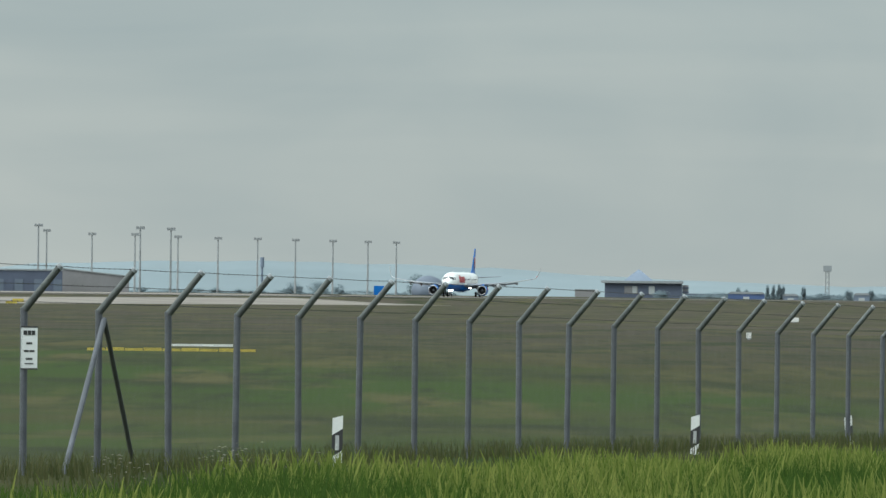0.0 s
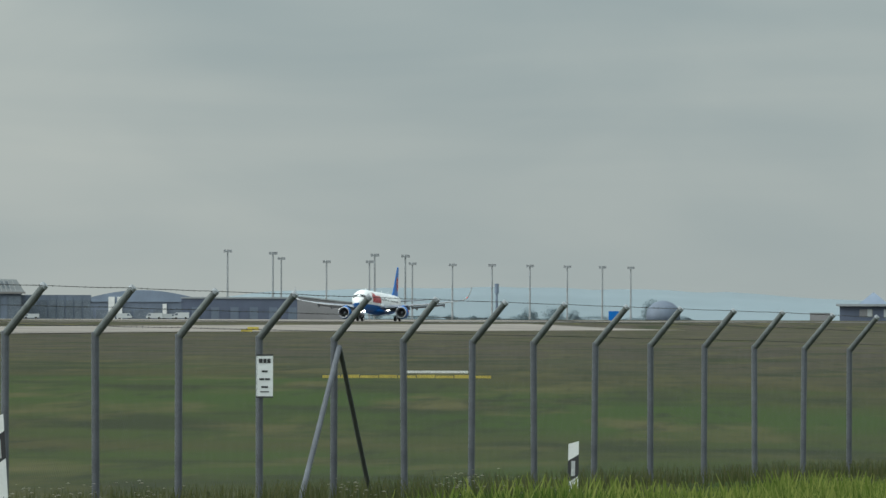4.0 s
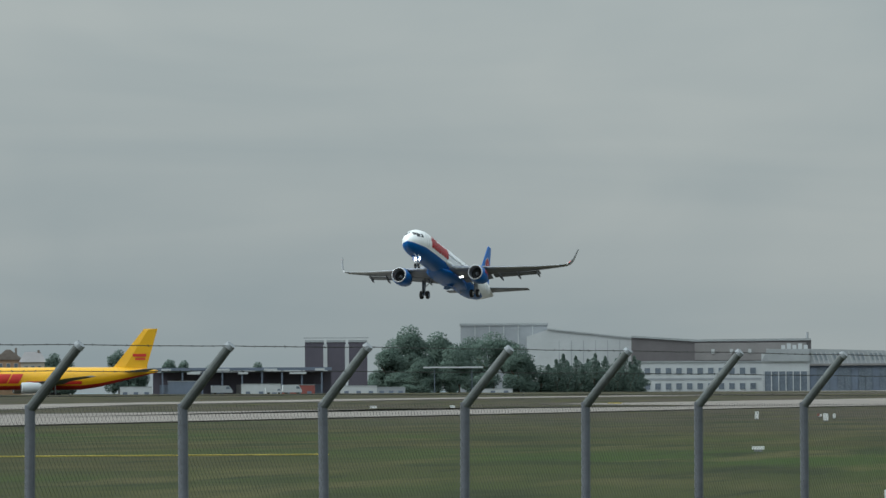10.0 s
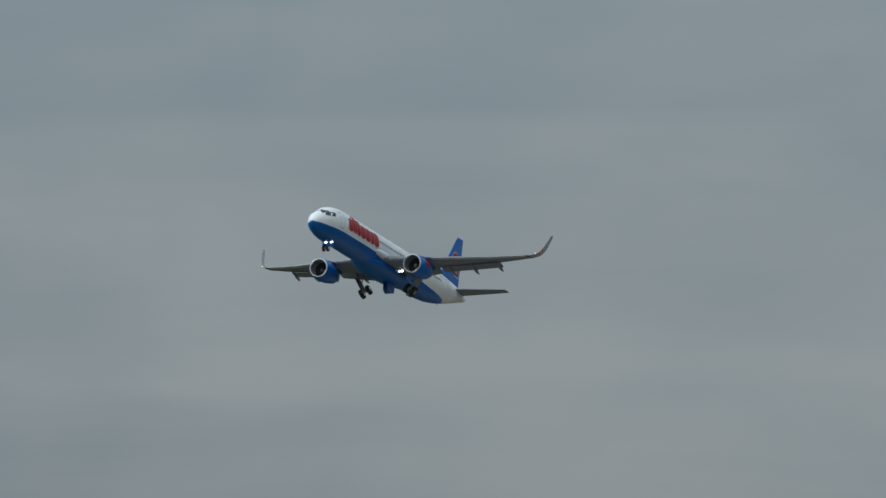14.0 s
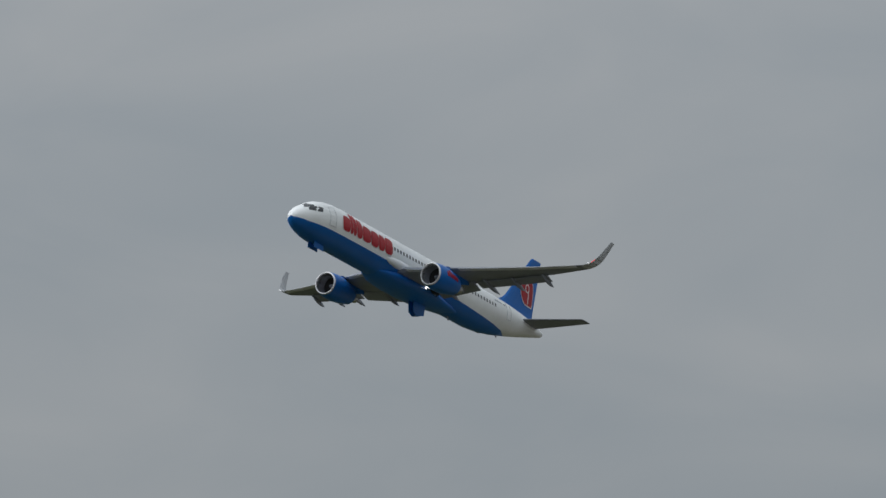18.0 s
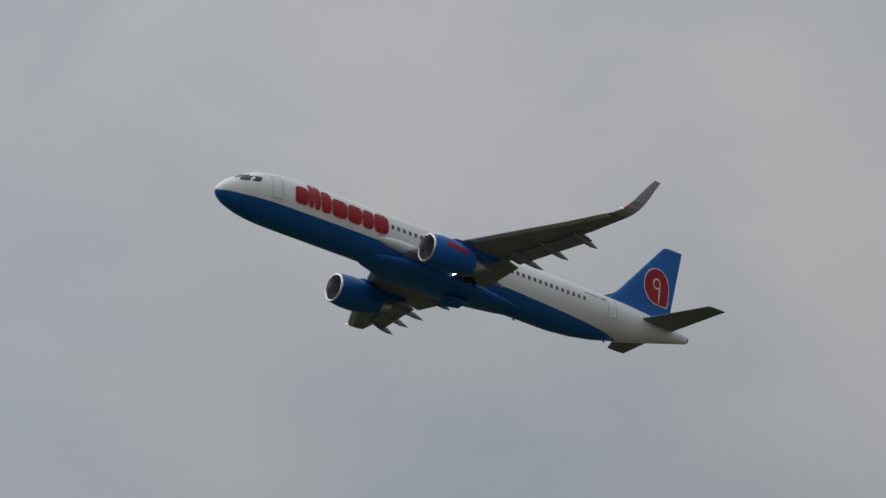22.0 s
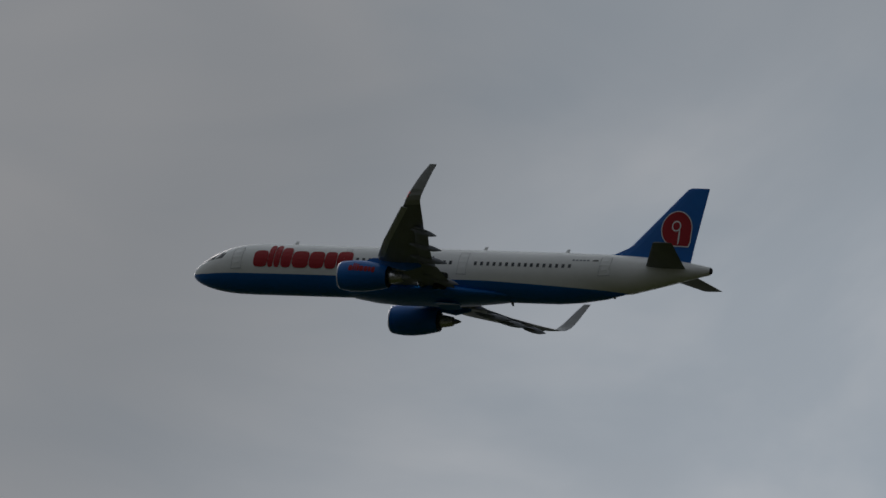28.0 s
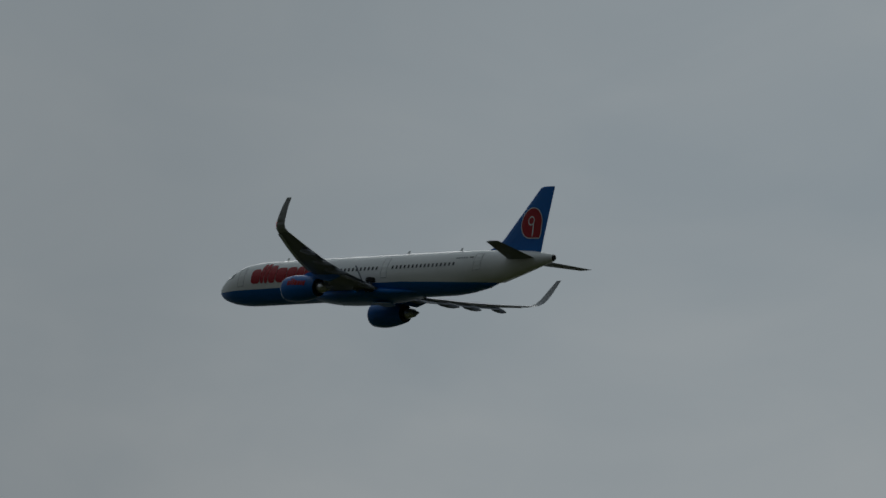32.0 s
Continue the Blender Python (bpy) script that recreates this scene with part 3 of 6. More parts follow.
def build_fence():
    fence = thing("boundary_fence", "grey steel chain-link airfield fence with slanting barbed-wire arms", "fence")
    tube = rods(((0, 0, -0.4), (0, 0, POST_H - 0.03), 0.038, 0.038), n=12)
    post0 = part("post", tube, M["galv"], fence, smooth=False)
    arm_bm = bmesh.new()
    rod(arm_bm, (0, 0, POST_H - 0.06), (ARM[0], 0, POST_H + ARM[1]), 0.039, 0.034, n=12)
    arm0 = part("slanted_arm", arm_bm, M["arm"], fence)
    cap0 = part("arm_cap", rods(((ARM[0] - 0.005, 0, POST_H + ARM[1] - 0.005), (ARM[0] + 0.02, 0, POST_H + ARM[1] + 0.02), 0.041, 0.036), n=12), M["clad_grey"], fence, "pale end cap")
    turn = math.degrees(math.atan2(-FENCE_D.x, FENCE_D.y))
    for n in range(N0, N1 + 1):
        p = fence_point(n)
        rnd = random.Random(n + 50)
        m = pose(p.x, p.y, p.z, rnd.uniform(-0.5, 0.5), rnd.uniform(-0.5, 0.5), turn)
        if n == N0:
            for o in (post0, arm0, cap0):
                o.matrix_basis = m
        else:
            for o in (post0, arm0, cap0):
                shared(o.name.split(".")[0], o.data, fence, m)
    # chain link, one panel between each pair of posts
    for n in range(N0, N1):
        a, b = fence_point(n), fence_point(n + 1)
        bm = bmesh.new()
        step, w, top, low = 0.072, 0.00074, POST_H - 0.04, 0.02
        along = (b - a)
        length = math.hypot(along.x, along.y)
        hgt = top - low
        k = int((length + hgt) / step)
        def put(s0, z0, s1, z1):
            p = a + along * (s0 / length) + Vector((0, 0, z0))
            q = a + along * (s1 / length) + Vector((0, 0, z1))
            d = Vector((w, 0, 0))
            e = Vector((0, 0, w))
            v = [bm.verts.new(p + d), bm.verts.new(p - d - e), bm.verts.new(p - d + e), bm.verts.new(q + d), bm.verts.new(q - d - e), bm.verts.new(q - d + e)]
            for i in range(3):
                j = (i + 1) % 3
                bm.faces.new((v[i], v[j], v[3 + j], v[3 + i]))
        for i in range(k):
            s = (i + 0.5) * step
            s0, z0, s1, z1 = s, low, s - hgt, top
            if s0 > length:
                z0, s0 = low + (s0 - length), length
            if s1 < 0:
                z1, s1 = top + s1, 0.0
            put(s0, z0, s1, z1)
            put(length - s0, z0, length - s1, z1)
        part("mesh_panel", bm, M["wire"], fence)
    # straining wires and barbed wires
    for frac, name in ((0.04, "barbed_wire"), (0.5, "barbed_wire"), (0.98, "barbed_wire")):
        bm = bmesh.new()
        rnd = random.Random(int(frac * 100))
        for n in range(N0, N1):
            up, side = POST_H + ARM[1] * frac + 0.02, ARM[0] * frac
            pts = []
            for i in range(7):
                q = fence_point(n + i / 6, side, up)
                q.z -= 0.007 * (1 - (2 * i / 6 - 1) ** 2) * rnd.uniform(0.4, 1.0)
                pts.append(q)
            for p, q in zip(pts, pts[1:]):
                rod(bm, p, q, 0.0034, n=3, cap=False)
            for i in range(14):
                f = (i + 0.5) / 14
                j = min(5, int(f * 6))
                p = pts[j].lerp(pts[j + 1], f * 6 - j)
                for _ in range(2):
                    d = Vector((rnd.uniform(-1, 1), rnd.uniform(-0.4, 0.4), rnd.uniform(-1, 1))).normalized() * 0.010
                    rod(bm, p - d, p + d, 0.0018, n=3, cap=False)
        part(name, bm, M["barb"], fence)
    # bracing struts at the strainer post, along the fence
    for d, r, mt in ((-0.55, 0.030, M["galv"]), (0.46, 0.026, M["strut"])):
        part("brace", rods((fence_point(1, 0.06, POST_H - 0.13), fence_point(1 + d, 0.06, -0.05), r, r), n=10), mt, fence)
    # notice board on the next post
    s = fence_point(0, 0.06, 0)
    board = thing("notice_board", "white warning notice on a fence post", "sign", look(s, s + Vector((0, -1, 0)), 0))
    board.matrix_basis = pose(s.x - 0.005, s.y - 0.055, s.z, 0, 0, 4)
    part("panel", boxes((-0.085, 0.085, -0.004, 0.004, 1.10, 1.515)), M["sign"], board)
    for z in (1.085, 1.515):
        part("border", boxes((-0.088, 0.088, -0.007, 0.005, z, z + 0.014)), M["ink"], board)
    for x0, x1, z0, z1 in ((-0.06, -0.02, 1.44, 1.485), (-0.014, 0.02, 1.44, 1.485), (0.026, 0.06, 1.44, 1.485), (-0.03, 0.03, 1.345, 1.365), (-0.055, -0.005, 1.265, 1.285), (0.003, 0.055, 1.265, 1.285), (-0.035, 0.035, 1.185, 1.205), (-0.045, 0.045, 1.14, 1.152)):
        part("text_bar", boxes((x0, x1, -0.008, -0.0045, z0, z1)), M["ink"], board)


build_fence()


# ---- roadside marker posts ----
def build_markers():
    base = None
    for bearing, d in ((7.661, 69.0), (4.25, 82.0), (0.647, 104.0), (-1.62, 126.0), (-2.62, 142.0)):
        p = at(bearing, d).translation
        top = {7.661: 1.125, 4.25: 1.127, 0.647: 0.60, -1.62: 0.37, -2.62: 0.18}[bearing]
        lean = {7.661: -1.5, 4.25: -3.5, 0.647: 1.0, -1.62: 1.0, -2.62: -4.0}[bearing]
        m = pose(p.x, p.y, top - 1.0, 0, lean, bearing - 6)
        if base is None:
            base = thing("marker_post", "white plastic roadside marker post with slanting black band", "marker post", m, "marker posts along the road")
            hollow = [(-0.06, -0.03), (-0.02, 0.05), (0.02, 0.05), (0.06, -0.03)]
            def band(z0l, z0r, z1l, z1r, grow):
                bm = bmesh.new()
                lo, hi = [], []
                for x, y in hollow:
                    f = (x + 0.06) / 0.12
                    g = 1 + grow
                    lo.append(bm.verts.new((x * g, y * g, z0l + (z0r - z0l) * f)))
                    hi.append(bm.verts.new((x * g, y * g, z1l + (z1r - z1l) * f)))
                bm.faces.new(lo[::-1])
                bm.faces.new(hi)
                for i in range(4):
                    j = (i + 1) % 4
                    bm.faces.new((lo[i], lo[j], hi[j], hi[i]))
                return bm
            part("body", band(-0.35, -0.35, 0.965, 1.0, 0), M["white_plastic"], base)
            part("black_band", band(0.52, 0.60, 0.77, 0.85, 0.05), M["black_plastic"], base)
            part("reflector", boxes((-0.022, 0.022, -0.037, -0.030, 0.60, 0.77)), M["reflector"], base, "pale reflector plate")
        else:
            copy_thing(base, m)


build_markers()


# ---- the departing airliner ----
FUSE = ((0, -0.66, 0.03, 0.03), (0.10, -0.65, 0.31, 0.30), (0.35, -0.60, 0.60, 0.58), (0.85, -0.52, 0.95, 0.94), (1.5, -0.42, 1.25, 1.25), (2.3, -0.29, 1.52, 1.56),
        (3.2, -0.17, 1.74, 1.81), (4.2, -0.08, 1.88, 1.97), (5.3, -0.02, 1.955, 2.05), (6.4, 0.0, 1.975, 2.07), (29.5, 0.0, 1.975, 2.07), (31.5, 0.0, 1.96, 2.07),
        (33.5, 0.07, 1.88, 1.97), (35.5, 0.23, 1.70, 1.79), (37.5, 0.43, 1.45, 1.54), (39.5, 0.64, 1.13, 1.23), (41.5, 0.83, 0.80, 0.87), (43.0, 0.93, 0.50, 0.54), (43.8, 0.96, 0.34, 0.36), (44.0, 0.97, 0.28, 0.30))


def fuse(s):
    for a, b in zip(FUSE, FUSE[1:]):
        if s <= b[0]:
            f = (s - a[0]) / (b[0] - a[0])
            return tuple(p + (q - p) * f for p, q in zip(a[1:], b[1:]))
    return FUSE[-1][1:]


def P3(s, y, z):
    return Vector((20.0 - s, y, z))


def skin(s, ang, off=0.0):
    zc, w, h = fuse(s)
    return P3(s, (w + off) * math.cos(ang), zc + (h + off) * math.sin(ang))


def waterline(s):
    """The angle below the side at which white turns to blue."""
    zc, w, h = fuse(s)
    z = ramp_of(s, ((0, -0.76), (1.5, -0.88), (5, -0.90), (10, -0.88), (26, -0.92), (30, -1.08), (33, -1.2), (36.5, -1.2), (38.6, -1.14)))
    return math.asin(max(-1.0, min(1.0, (z - zc) / h)))


def patch(outline, side, off=0.02, cs=None):
    """A flat shape wrapped on the hull: outline of (s, height angle in degrees)."""
    bm = bmesh.new()
    cx = sum(p[0] for p in outline) / len(outline)
    cy = sum(p[1] for p in outline) / len(outline)
    def pt(s, a):
        ang = radians(a)
        return skin(s, ang if side > 0 else math.pi - ang, off)
    c = bm.verts.new(pt(cx, cy))
    rings = [[bm.verts.new(pt(cx + (s - cx) * f, cy + (a - cy) * f)) for s, a in outline] for f in (0.5, 1.0)]
    n = len(outline)
    for i in range(n):
        j = (i + 1) % n
        bm.faces.new((c, rings[0][i], rings[0][j]))
        bm.faces.new((rings[0][i], rings[1][i], rings[1][j], rings[0][j]))
    return bm


def rect(s0, s1, a0, a1):
    return [(s0, a0), ((s0 + s1) / 2, a0), (s1, a0), (s1, (a0 + a1) / 2), (s1, a1), ((s0 + s1) / 2, a1), (s0, a1), (s0, (a0 + a1) / 2)]


def foil(le, te, y, z, thick, n=9, upright=False, twist=0.0):
    """A wing section from leading edge to trailing edge."""
    pts = []
    chord = te - le
    for sgn in (1, -1):
        rng = range(n) if sgn > 0 else range(n - 1, -1, -1)
        for i in rng:
            f = 0.5 * (1 - math.cos(math.pi * i / (n - 1)))
            t = 5 * thick * chord * (0.2969 * math.sqrt(f) - 0.126 * f - 0.3516 * f * f + 0.2843 * f ** 3 - 0.1036 * f ** 4)
            t *= 1.15 if sgn > 0 else 0.75
            zz = sgn * t - (f - 0.3) * chord * math.tan(radians(twist))
            pts.append(P3(le + f * chord, y + zz, z) if upright else P3(le + f * chord, y, z + zz))
    return pts


WING = ((1.2, 15.7, 23.0, -1.25, 0.14, 2.5), (1.975, 16.2, 22.95, -1.15, 0.14, 2.5), (4.2, 17.35, 22.85, -0.90, 0.13, 2), (6.4, 18.5, 22.8, -0.66, 0.12, 1.5), (9.8, 20.25, 23.65, -0.34, 0.115, 1),
        (13.2, 22.3, 24.72, 0.10, 0.11, 0.5), (16.3, 24.2, 25.58, 0.62, 0.11, 0))
SHARK = ((16.3, 24.2, 25.58, 0.62), (16.85, 24.5, 25.74, 0.80), (17.2, 24.8, 25.93, 1.08), (17.43, 25.12, 26.18, 1.5), (17.61, 25.5, 26.46, 2.05), (17.76, 25.95, 26.76, 2.68), (17.9, 26.55, 27.15, 3.42))


def wing_z(y):
    return ramp_of(y, [(r[0], r[3]) for r in WING])


def wing_le(y):
    return ramp_of(y, [(r[0], r[1]) for r in WING])


def wing_te(y):
    return ramp_of(y, [(r[0], r[2]) for r in WING])


def mirror_rings(rings, sg):
    return [[Vector((p.x, p.y * sg, p.z)) for p in r] for r in rings]


def wheels(parent, x, y, z, r, w, gap):
    for dy in (-gap, gap):
        bm = bmesh.new()
        rod(bm, (x, y + dy - w / 2, z), (x, y + dy + w / 2, z), r * 0.86, r * 0.86, n=22)
        rod(bm, (x, y + dy - w * 0.36, z), (x, y + dy + w * 0.36, z), r, r, n=22)
        part("tyre", bm, M["tyre"], parent)
        part("wheel_rim", rods(((x, y + dy - w / 2 - 0.01, z), (x, y + dy + w / 2 + 0.01, z), r * 0.5, r * 0.5), n=16), M["metal"], parent)


def build_airliner():
    jet = thing("airliner", "twin-engined airliner, white above and blue below, red shapes on its side", "airliner")
    ss = [a[0] for a in FUSE[:10]] + [8, 10, 12, 14, 16, 18, 20, 22, 24, 26, 28] + [a[0] for a in FUSE[10:]]
    up, low = [], []
    for s in ss:
        wl = waterline(s)
        k = 17
        up.append([skin(s, wl + (math.pi - 2 * wl) * i / (k - 1)) for i in range(k)])
        low.append([skin(s, math.pi - wl + (math.pi + 2 * wl) * i / 12) for i in range(13)])
    part("upper_fuselage", loft(up, closed=False, cap=False), M["skin_white"], jet, smooth=True)
    i38 = next(i for i, s in enumerate(ss) if s > 38.0)
    part("blue_belly", loft(low[:i38 + 1], closed=False, cap=False), M["skin_blue"], jet, "blue painted lower fuselage", smooth=True)
    part("tail_cone", loft(low[i38:], closed=False, cap=False), M["skin_white"], jet, "white tail cone", smooth=True)
    part("exhaust_outlet", rods((P3(43.9, 0, 0.97), P3(44.12, 0, 0.98), 0.27, 0.22), n=16), M["dark"], jet, "dark round outlet in the tail tip")
    # belly fairing under the wing
    fair = []
    for s, w, h in ((12.9, 0.4, 0.06), (14.2, 1.2, 0.36), (16, 1.8, 0.62), (18, 2.02, 0.72), (21, 2.02, 0.72), (23.5, 1.85, 0.62), (26, 1.4, 0.38), (28.4, 0.8, 0.14), (29.6, 0.3, 0.03)):
        fair.append([P3(s, w * math.cos(a), -1.74 + h * math.sin(a)) for a in [2 * math.pi * i / 18 for i in range(18)]])
    part("belly_fairing", loft(fair), M["skin_blue"], jet, "blue wing root fairing", smooth=True)
    for sg in (1, -1):
        ring = []
        for s, w, h in ((13.4, 0.05, 0.05), (14.4, 0.34, 0.34), (15.6, 0.42, 0.44), (17.0, 0.36, 0.42), (18.5, 0.2, 0.3)):
            ring.append([P3(s, sg * 1.72 + w * math.cos(a), -0.72 + h * math.sin(a)) for a in [2 * math.pi * i / 14 for i in range(14)]])
        part("root_fillet", loft(ring), M["skin_white"], jet, "white fillet above the wing root", smooth=True)
    # cockpit windows
    for sd in (1, -1):
        for o in ([(1.12, 58), (1.52, 50), (2.12, 58), (2.02, 84), (1.45, 84)], [(1.36, 34), (2.06, 25), (2.46, 41), (2.20, 58), (1.60, 50)], [(2.22, 23), (2.86, 20), (3.10, 35), (2.62, 44)]):
            part("cockpit_window", patch(o, sd, 0.012), M["cockpit"], jet)
    # doors
    for s0, s1 in ((3.85, 4.72), (13.6, 14.05), (23.4, 24.15), (35.3, 36.15)):
        for sd in (1, -1):
            dr = part("door", patch(rect(s0, s1, -12.5, 42.5), sd, 0.012), M["skin_white"], jet)
            for a0, a1, b0, b1 in ((s0 - 0.018, s0 + 0.018, -13, 43), (s1 - 0.018, s1 + 0.018, -13, 43), (s0, s1, 42.6, 43.5), (s0 - 0.06, s1 + 0.06, -14.5, -12.7)):
                part("door_seam", patch(rect(a0, a1, b0, b1), sd, 0.03), M["skin_pale"], dr, "thin grey door outline")
    # cabin windows
    wm = {}
    for sd in (1, -1):
        o = part("cabin_window", patch(rect(14.62, 14.86, 7.5, 17), sd, 0.012), M["cabin_glass"], jet)
        wm[sd] = o.data
        rows = [14.6 + 0.533 * i for i in range(1, 35)]
        for s in rows:
            if 23.0 < s < 24.5 or s > 32.9 or 13.2 < s < 14.3:
                continue
            if s < 29.3:
                shared("cabin_window", wm[sd], jet, Matrix.Translation((14.6 - s, 0, 0)))
            else:
                part("cabin_window", patch(rect(s, s + 0.24, 7.5, 17), sd, 0.012), M["cabin_glass"], jet)
    # red shapes with white edges where the name stands
    row = ((5.22, 6.36, -3, 30), (6.43, 6.86, -3, 49), (6.95, 7.42, -3, 49), (7.52, 8.38, -3, 41), (8.48, 9.80, -3, 31), (9.90, 11.12, -3, 31), (11.22, 12.16, -3, 31), (12.25, 13.50, -3, 33))
    for sd in (1, -1):
        for s0, s1, a0, a1 in row:
            s0, s1, a0 = 5.77 + (s0 - 5.22) * 1.03, 5.83 + (s1 - 5.22) * 1.03, a0 - 8
            n, pts = 20, []
            for i in range(n):
                t = 2 * math.pi * i / n
                c, d = math.cos(t), math.sin(t)
                pts.append(((s0 + s1) / 2 + (s1 - s0) / 2 * math.copysign(abs(c) ** 0.55, c), (a0 + a1) / 2 + (a1 - a0) / 2 * math.copysign(abs(d) ** 0.55, d)))
            part("lettering_shape", patch(pts, sd, 0.036), M["skin_red"], jet, "red painted rounded block")
        for i in range(5):
            part("registration_bar", patch(rect(32.95 + 0.3 * i, 33.15 + 0.3 * i, 27, 31.5), sd, 0.012), M["skin_grey"], jet, "small grey registration marking")
        part("flag_mark", patch(rect(34.62, 35.1, 27, 31), sd, 0.012), M["ink"], jet, "small dark flag marking")
    # antennas
    for s in (8.2, 24.5, 31.5):
        part("antenna", prism([(20 - s, 2.0), (20 - s - 0.38, 2.0), (20 - s - 0.48, 2.42), (20 - s - 0.25, 2.42)], -0.015, 0.015), M["skin_white"], jet)
    for s, z in ((27.5, -2.05), (36.0, -1.2)):
        part("antenna", prism([(20 - s, z), (20 - s - 0.3, z), (20 - s - 0.42, z - 0.36), (20 - s - 0.25, z - 0.36)], -0.015, 0.015), M["skin_grey"], jet)
    # wings
    for sg in (1, -1):
        wing = part("wing", loft(mirror_rings([foil(le, te, y, z, th, twist=tw) for y, le, te, z, th, tw in WING], sg)), M["skin_grey"], jet, "grey swept wing", smooth=False)
        part("wingtip", loft(mirror_rings([foil(le, te, y, z, 0.10) if i < 3 else foil(le, te, y, z, 0.09, upright=True) for i, (y, le, te, z) in enumerate(SHARK)], sg)), M["tip_grey"], wing, "pale upturned wingtip")
        # leading edge slats: bright, slightly forward and drooped
        for y0, y1 in ((2.4, 4.9), (6.6, 9.7), (9.75, 12.9), (12.95, 15.9)):
            rings = []
            for y in (y0, (y0 + y1) / 2, y1):
                le, z = wing_le(y), wing_z(y)
                rings.append(foil(le - 0.14, le + 0.42, y, z - 0.06, 0.18, 6, twist=9))
            part("slat", loft(mirror_rings(rings, sg)), M["skin_pale"], wing, "pale leading edge slat")
        for y0, y1 in ((2.1, 6.2), (6.5, 12.9)):
            rings = []
            for y in (y0, (y0 + y1) / 2, y1):
                te, z = wing_te(y), wing_z(y)
                c = 1.5 if y < 6.4 else 1.05
                rings.append(foil(te - c * 0.72, te + c * 0.42, y, z - 0.30 - 0.02 * c, 0.12, 6, twist=13))
            part("flap", loft(mirror_rings(rings, sg)), M["skin_grey"], wing, "grey extended flap")
        for y, ln in ((3.3, 2.4), (7.4, 3.0), (9.9, 2.6), (12.6, 2.1)):
            te, z = wing_te(y), wing_z(y)
            rings = []
            for f, r in ((0, 0.03), (0.2, 0.17), (0.5, 0.22), (0.75, 0.18), (1, 0.03)):
                sx, zz = te - ln * 0.50 + ln * 1.08 * f, z - 0.26 - 0.52 * f
                rings.append([P3(sx, y * sg + r * 0.62 * math.cos(a), zz + r * 1.25 * math.sin(a)) for a in [2 * math.pi * i / 10 for i in range(10)]])
            part("flap_track_fairing", loft(rings), M["skin_grey"], wing, smooth=True)
        # engine
        ey, ez = 5.75 * sg, -2.10
        prof = ((15.2, 1.02), (15.3, 1.10), (15.6, 1.17), (16.3, 1.25), (17.2, 1.24), (18.0, 1.14), (18.8, 0.98), (19.3, 0.86))
        def circ(s, r, dz=0.0, n=28):
            return [P3(s, ey + r * math.cos(a), ez + dz + r * math.sin(a)) for a in [2 * math.pi * i / n for i in range(n)]]
        eng = part("engine_cowling", loft([circ(s, r) for s, r in prof[1:]], cap=False), M["skin_blue"], jet, "blue engine cowling", smooth=True)
        part("inlet_lip", loft([circ(15.75, 0.93), circ(15.4, 0.93), circ(15.24, 0.965), circ(15.2, 1.02), circ(15.24, 1.075), circ(15.34, 1.115)], cap=False), M["metal"], eng, "bright metal inlet lip", smooth=True)
        part("inlet_duct", loft([circ(15.7, 0.93), circ(16.6, 0.90)], cap=False), M["skin_grey"], eng, smooth=True)
        part("fan", rods((P3(16.5, ey, ez), P3(16.6, ey, ez), 0.9), n=28), M["dark"], eng, "dark fan face")
        part("spinner", loft([circ(16.0, 0.02, n=14), circ(16.2, 0.14, n=14), circ(16.5, 0.26, n=14)]), M["skin_grey"], eng, smooth=True)
        part("fan_nozzle", rods((P3(18.8, ey, ez), P3(19.31, ey, ez), 0.82), n=24), M["dark"], eng)
        part("core_nozzle", loft([circ(19.0, 0.60), circ(19.9, 0.48), circ(20.5, 0.36)]), M["metal"], eng, "bare metal exhaust nozzle", smooth=True)
        part("exhaust_plug", loft([circ(20.4, 0.29, n=14), circ(20.9, 0.16, n=14), circ(21.2, 0.02, n=14)]), M["skin_grey"], eng, smooth=True)
        pyl = []
        for s, zt, zb, wd in ((16.9, -0.95, -1.15, 0.05), (17.8, -0.62, -1.2, 0.17), (19.2, -0.62, -1.3, 0.2), (20.6, -0.72, -1.55, 0.16), (21.9, -0.9, -1.2, 0.04)):
            pyl.append([P3(s, ey - wd, zb), P3(s, ey + wd, zb), P3(s, ey + wd, zt), P3(s, ey - wd, zt)])
        part("pylon", loft(pyl), M["skin_blue"], eng)
        # rounded red blocks on the outer side of the cowling
        for i, (s, hw, a0, a1) in enumerate(((16.42, 0.16, 2, 25), (16.68, 0.07, 2, 37), (16.86, 0.07, 2, 37), (17.06, 0.1, 2, 32), (17.36, 0.17, 2, 25), (17.72, 0.16, 2, 25), (18.02, 0.11, 2, 25), (18.3, 0.14, 0, 27))):
            pts = []
            for k in range(12):
                t = 2 * math.pi * k / 12
                c, d = math.cos(t), math.sin(t)
                ps = s + hw * math.copysign(abs(c) ** 0.6, c)
                pa = radians((a0 + a1) / 2 + (a1 - a0) / 2 * math.copysign(abs(d) ** 0.6, d))
                rr = ramp_of(ps, prof) + 0.018
                pts.append(P3(ps, ey + sg * rr * math.cos(pa), ez + rr * math.sin(pa)))
            bm = bmesh.new()
            mid_r = ramp_of(s, prof) + 0.024
            mid_a = radians((a0 + a1) / 2)
            hub = bm.verts.new(P3(s, ey + sg * mid_r * math.cos(mid_a), ez + mid_r * math.sin(mid_a)))
            ring = [bm.verts.new(p) for p in pts]
            for k in range(12):
                bm.faces.new((hub, ring[k], ring[(k + 1) % 12]))
            part("lettering_shape", bm, M["skin_red"], eng, "red painted rounded block")
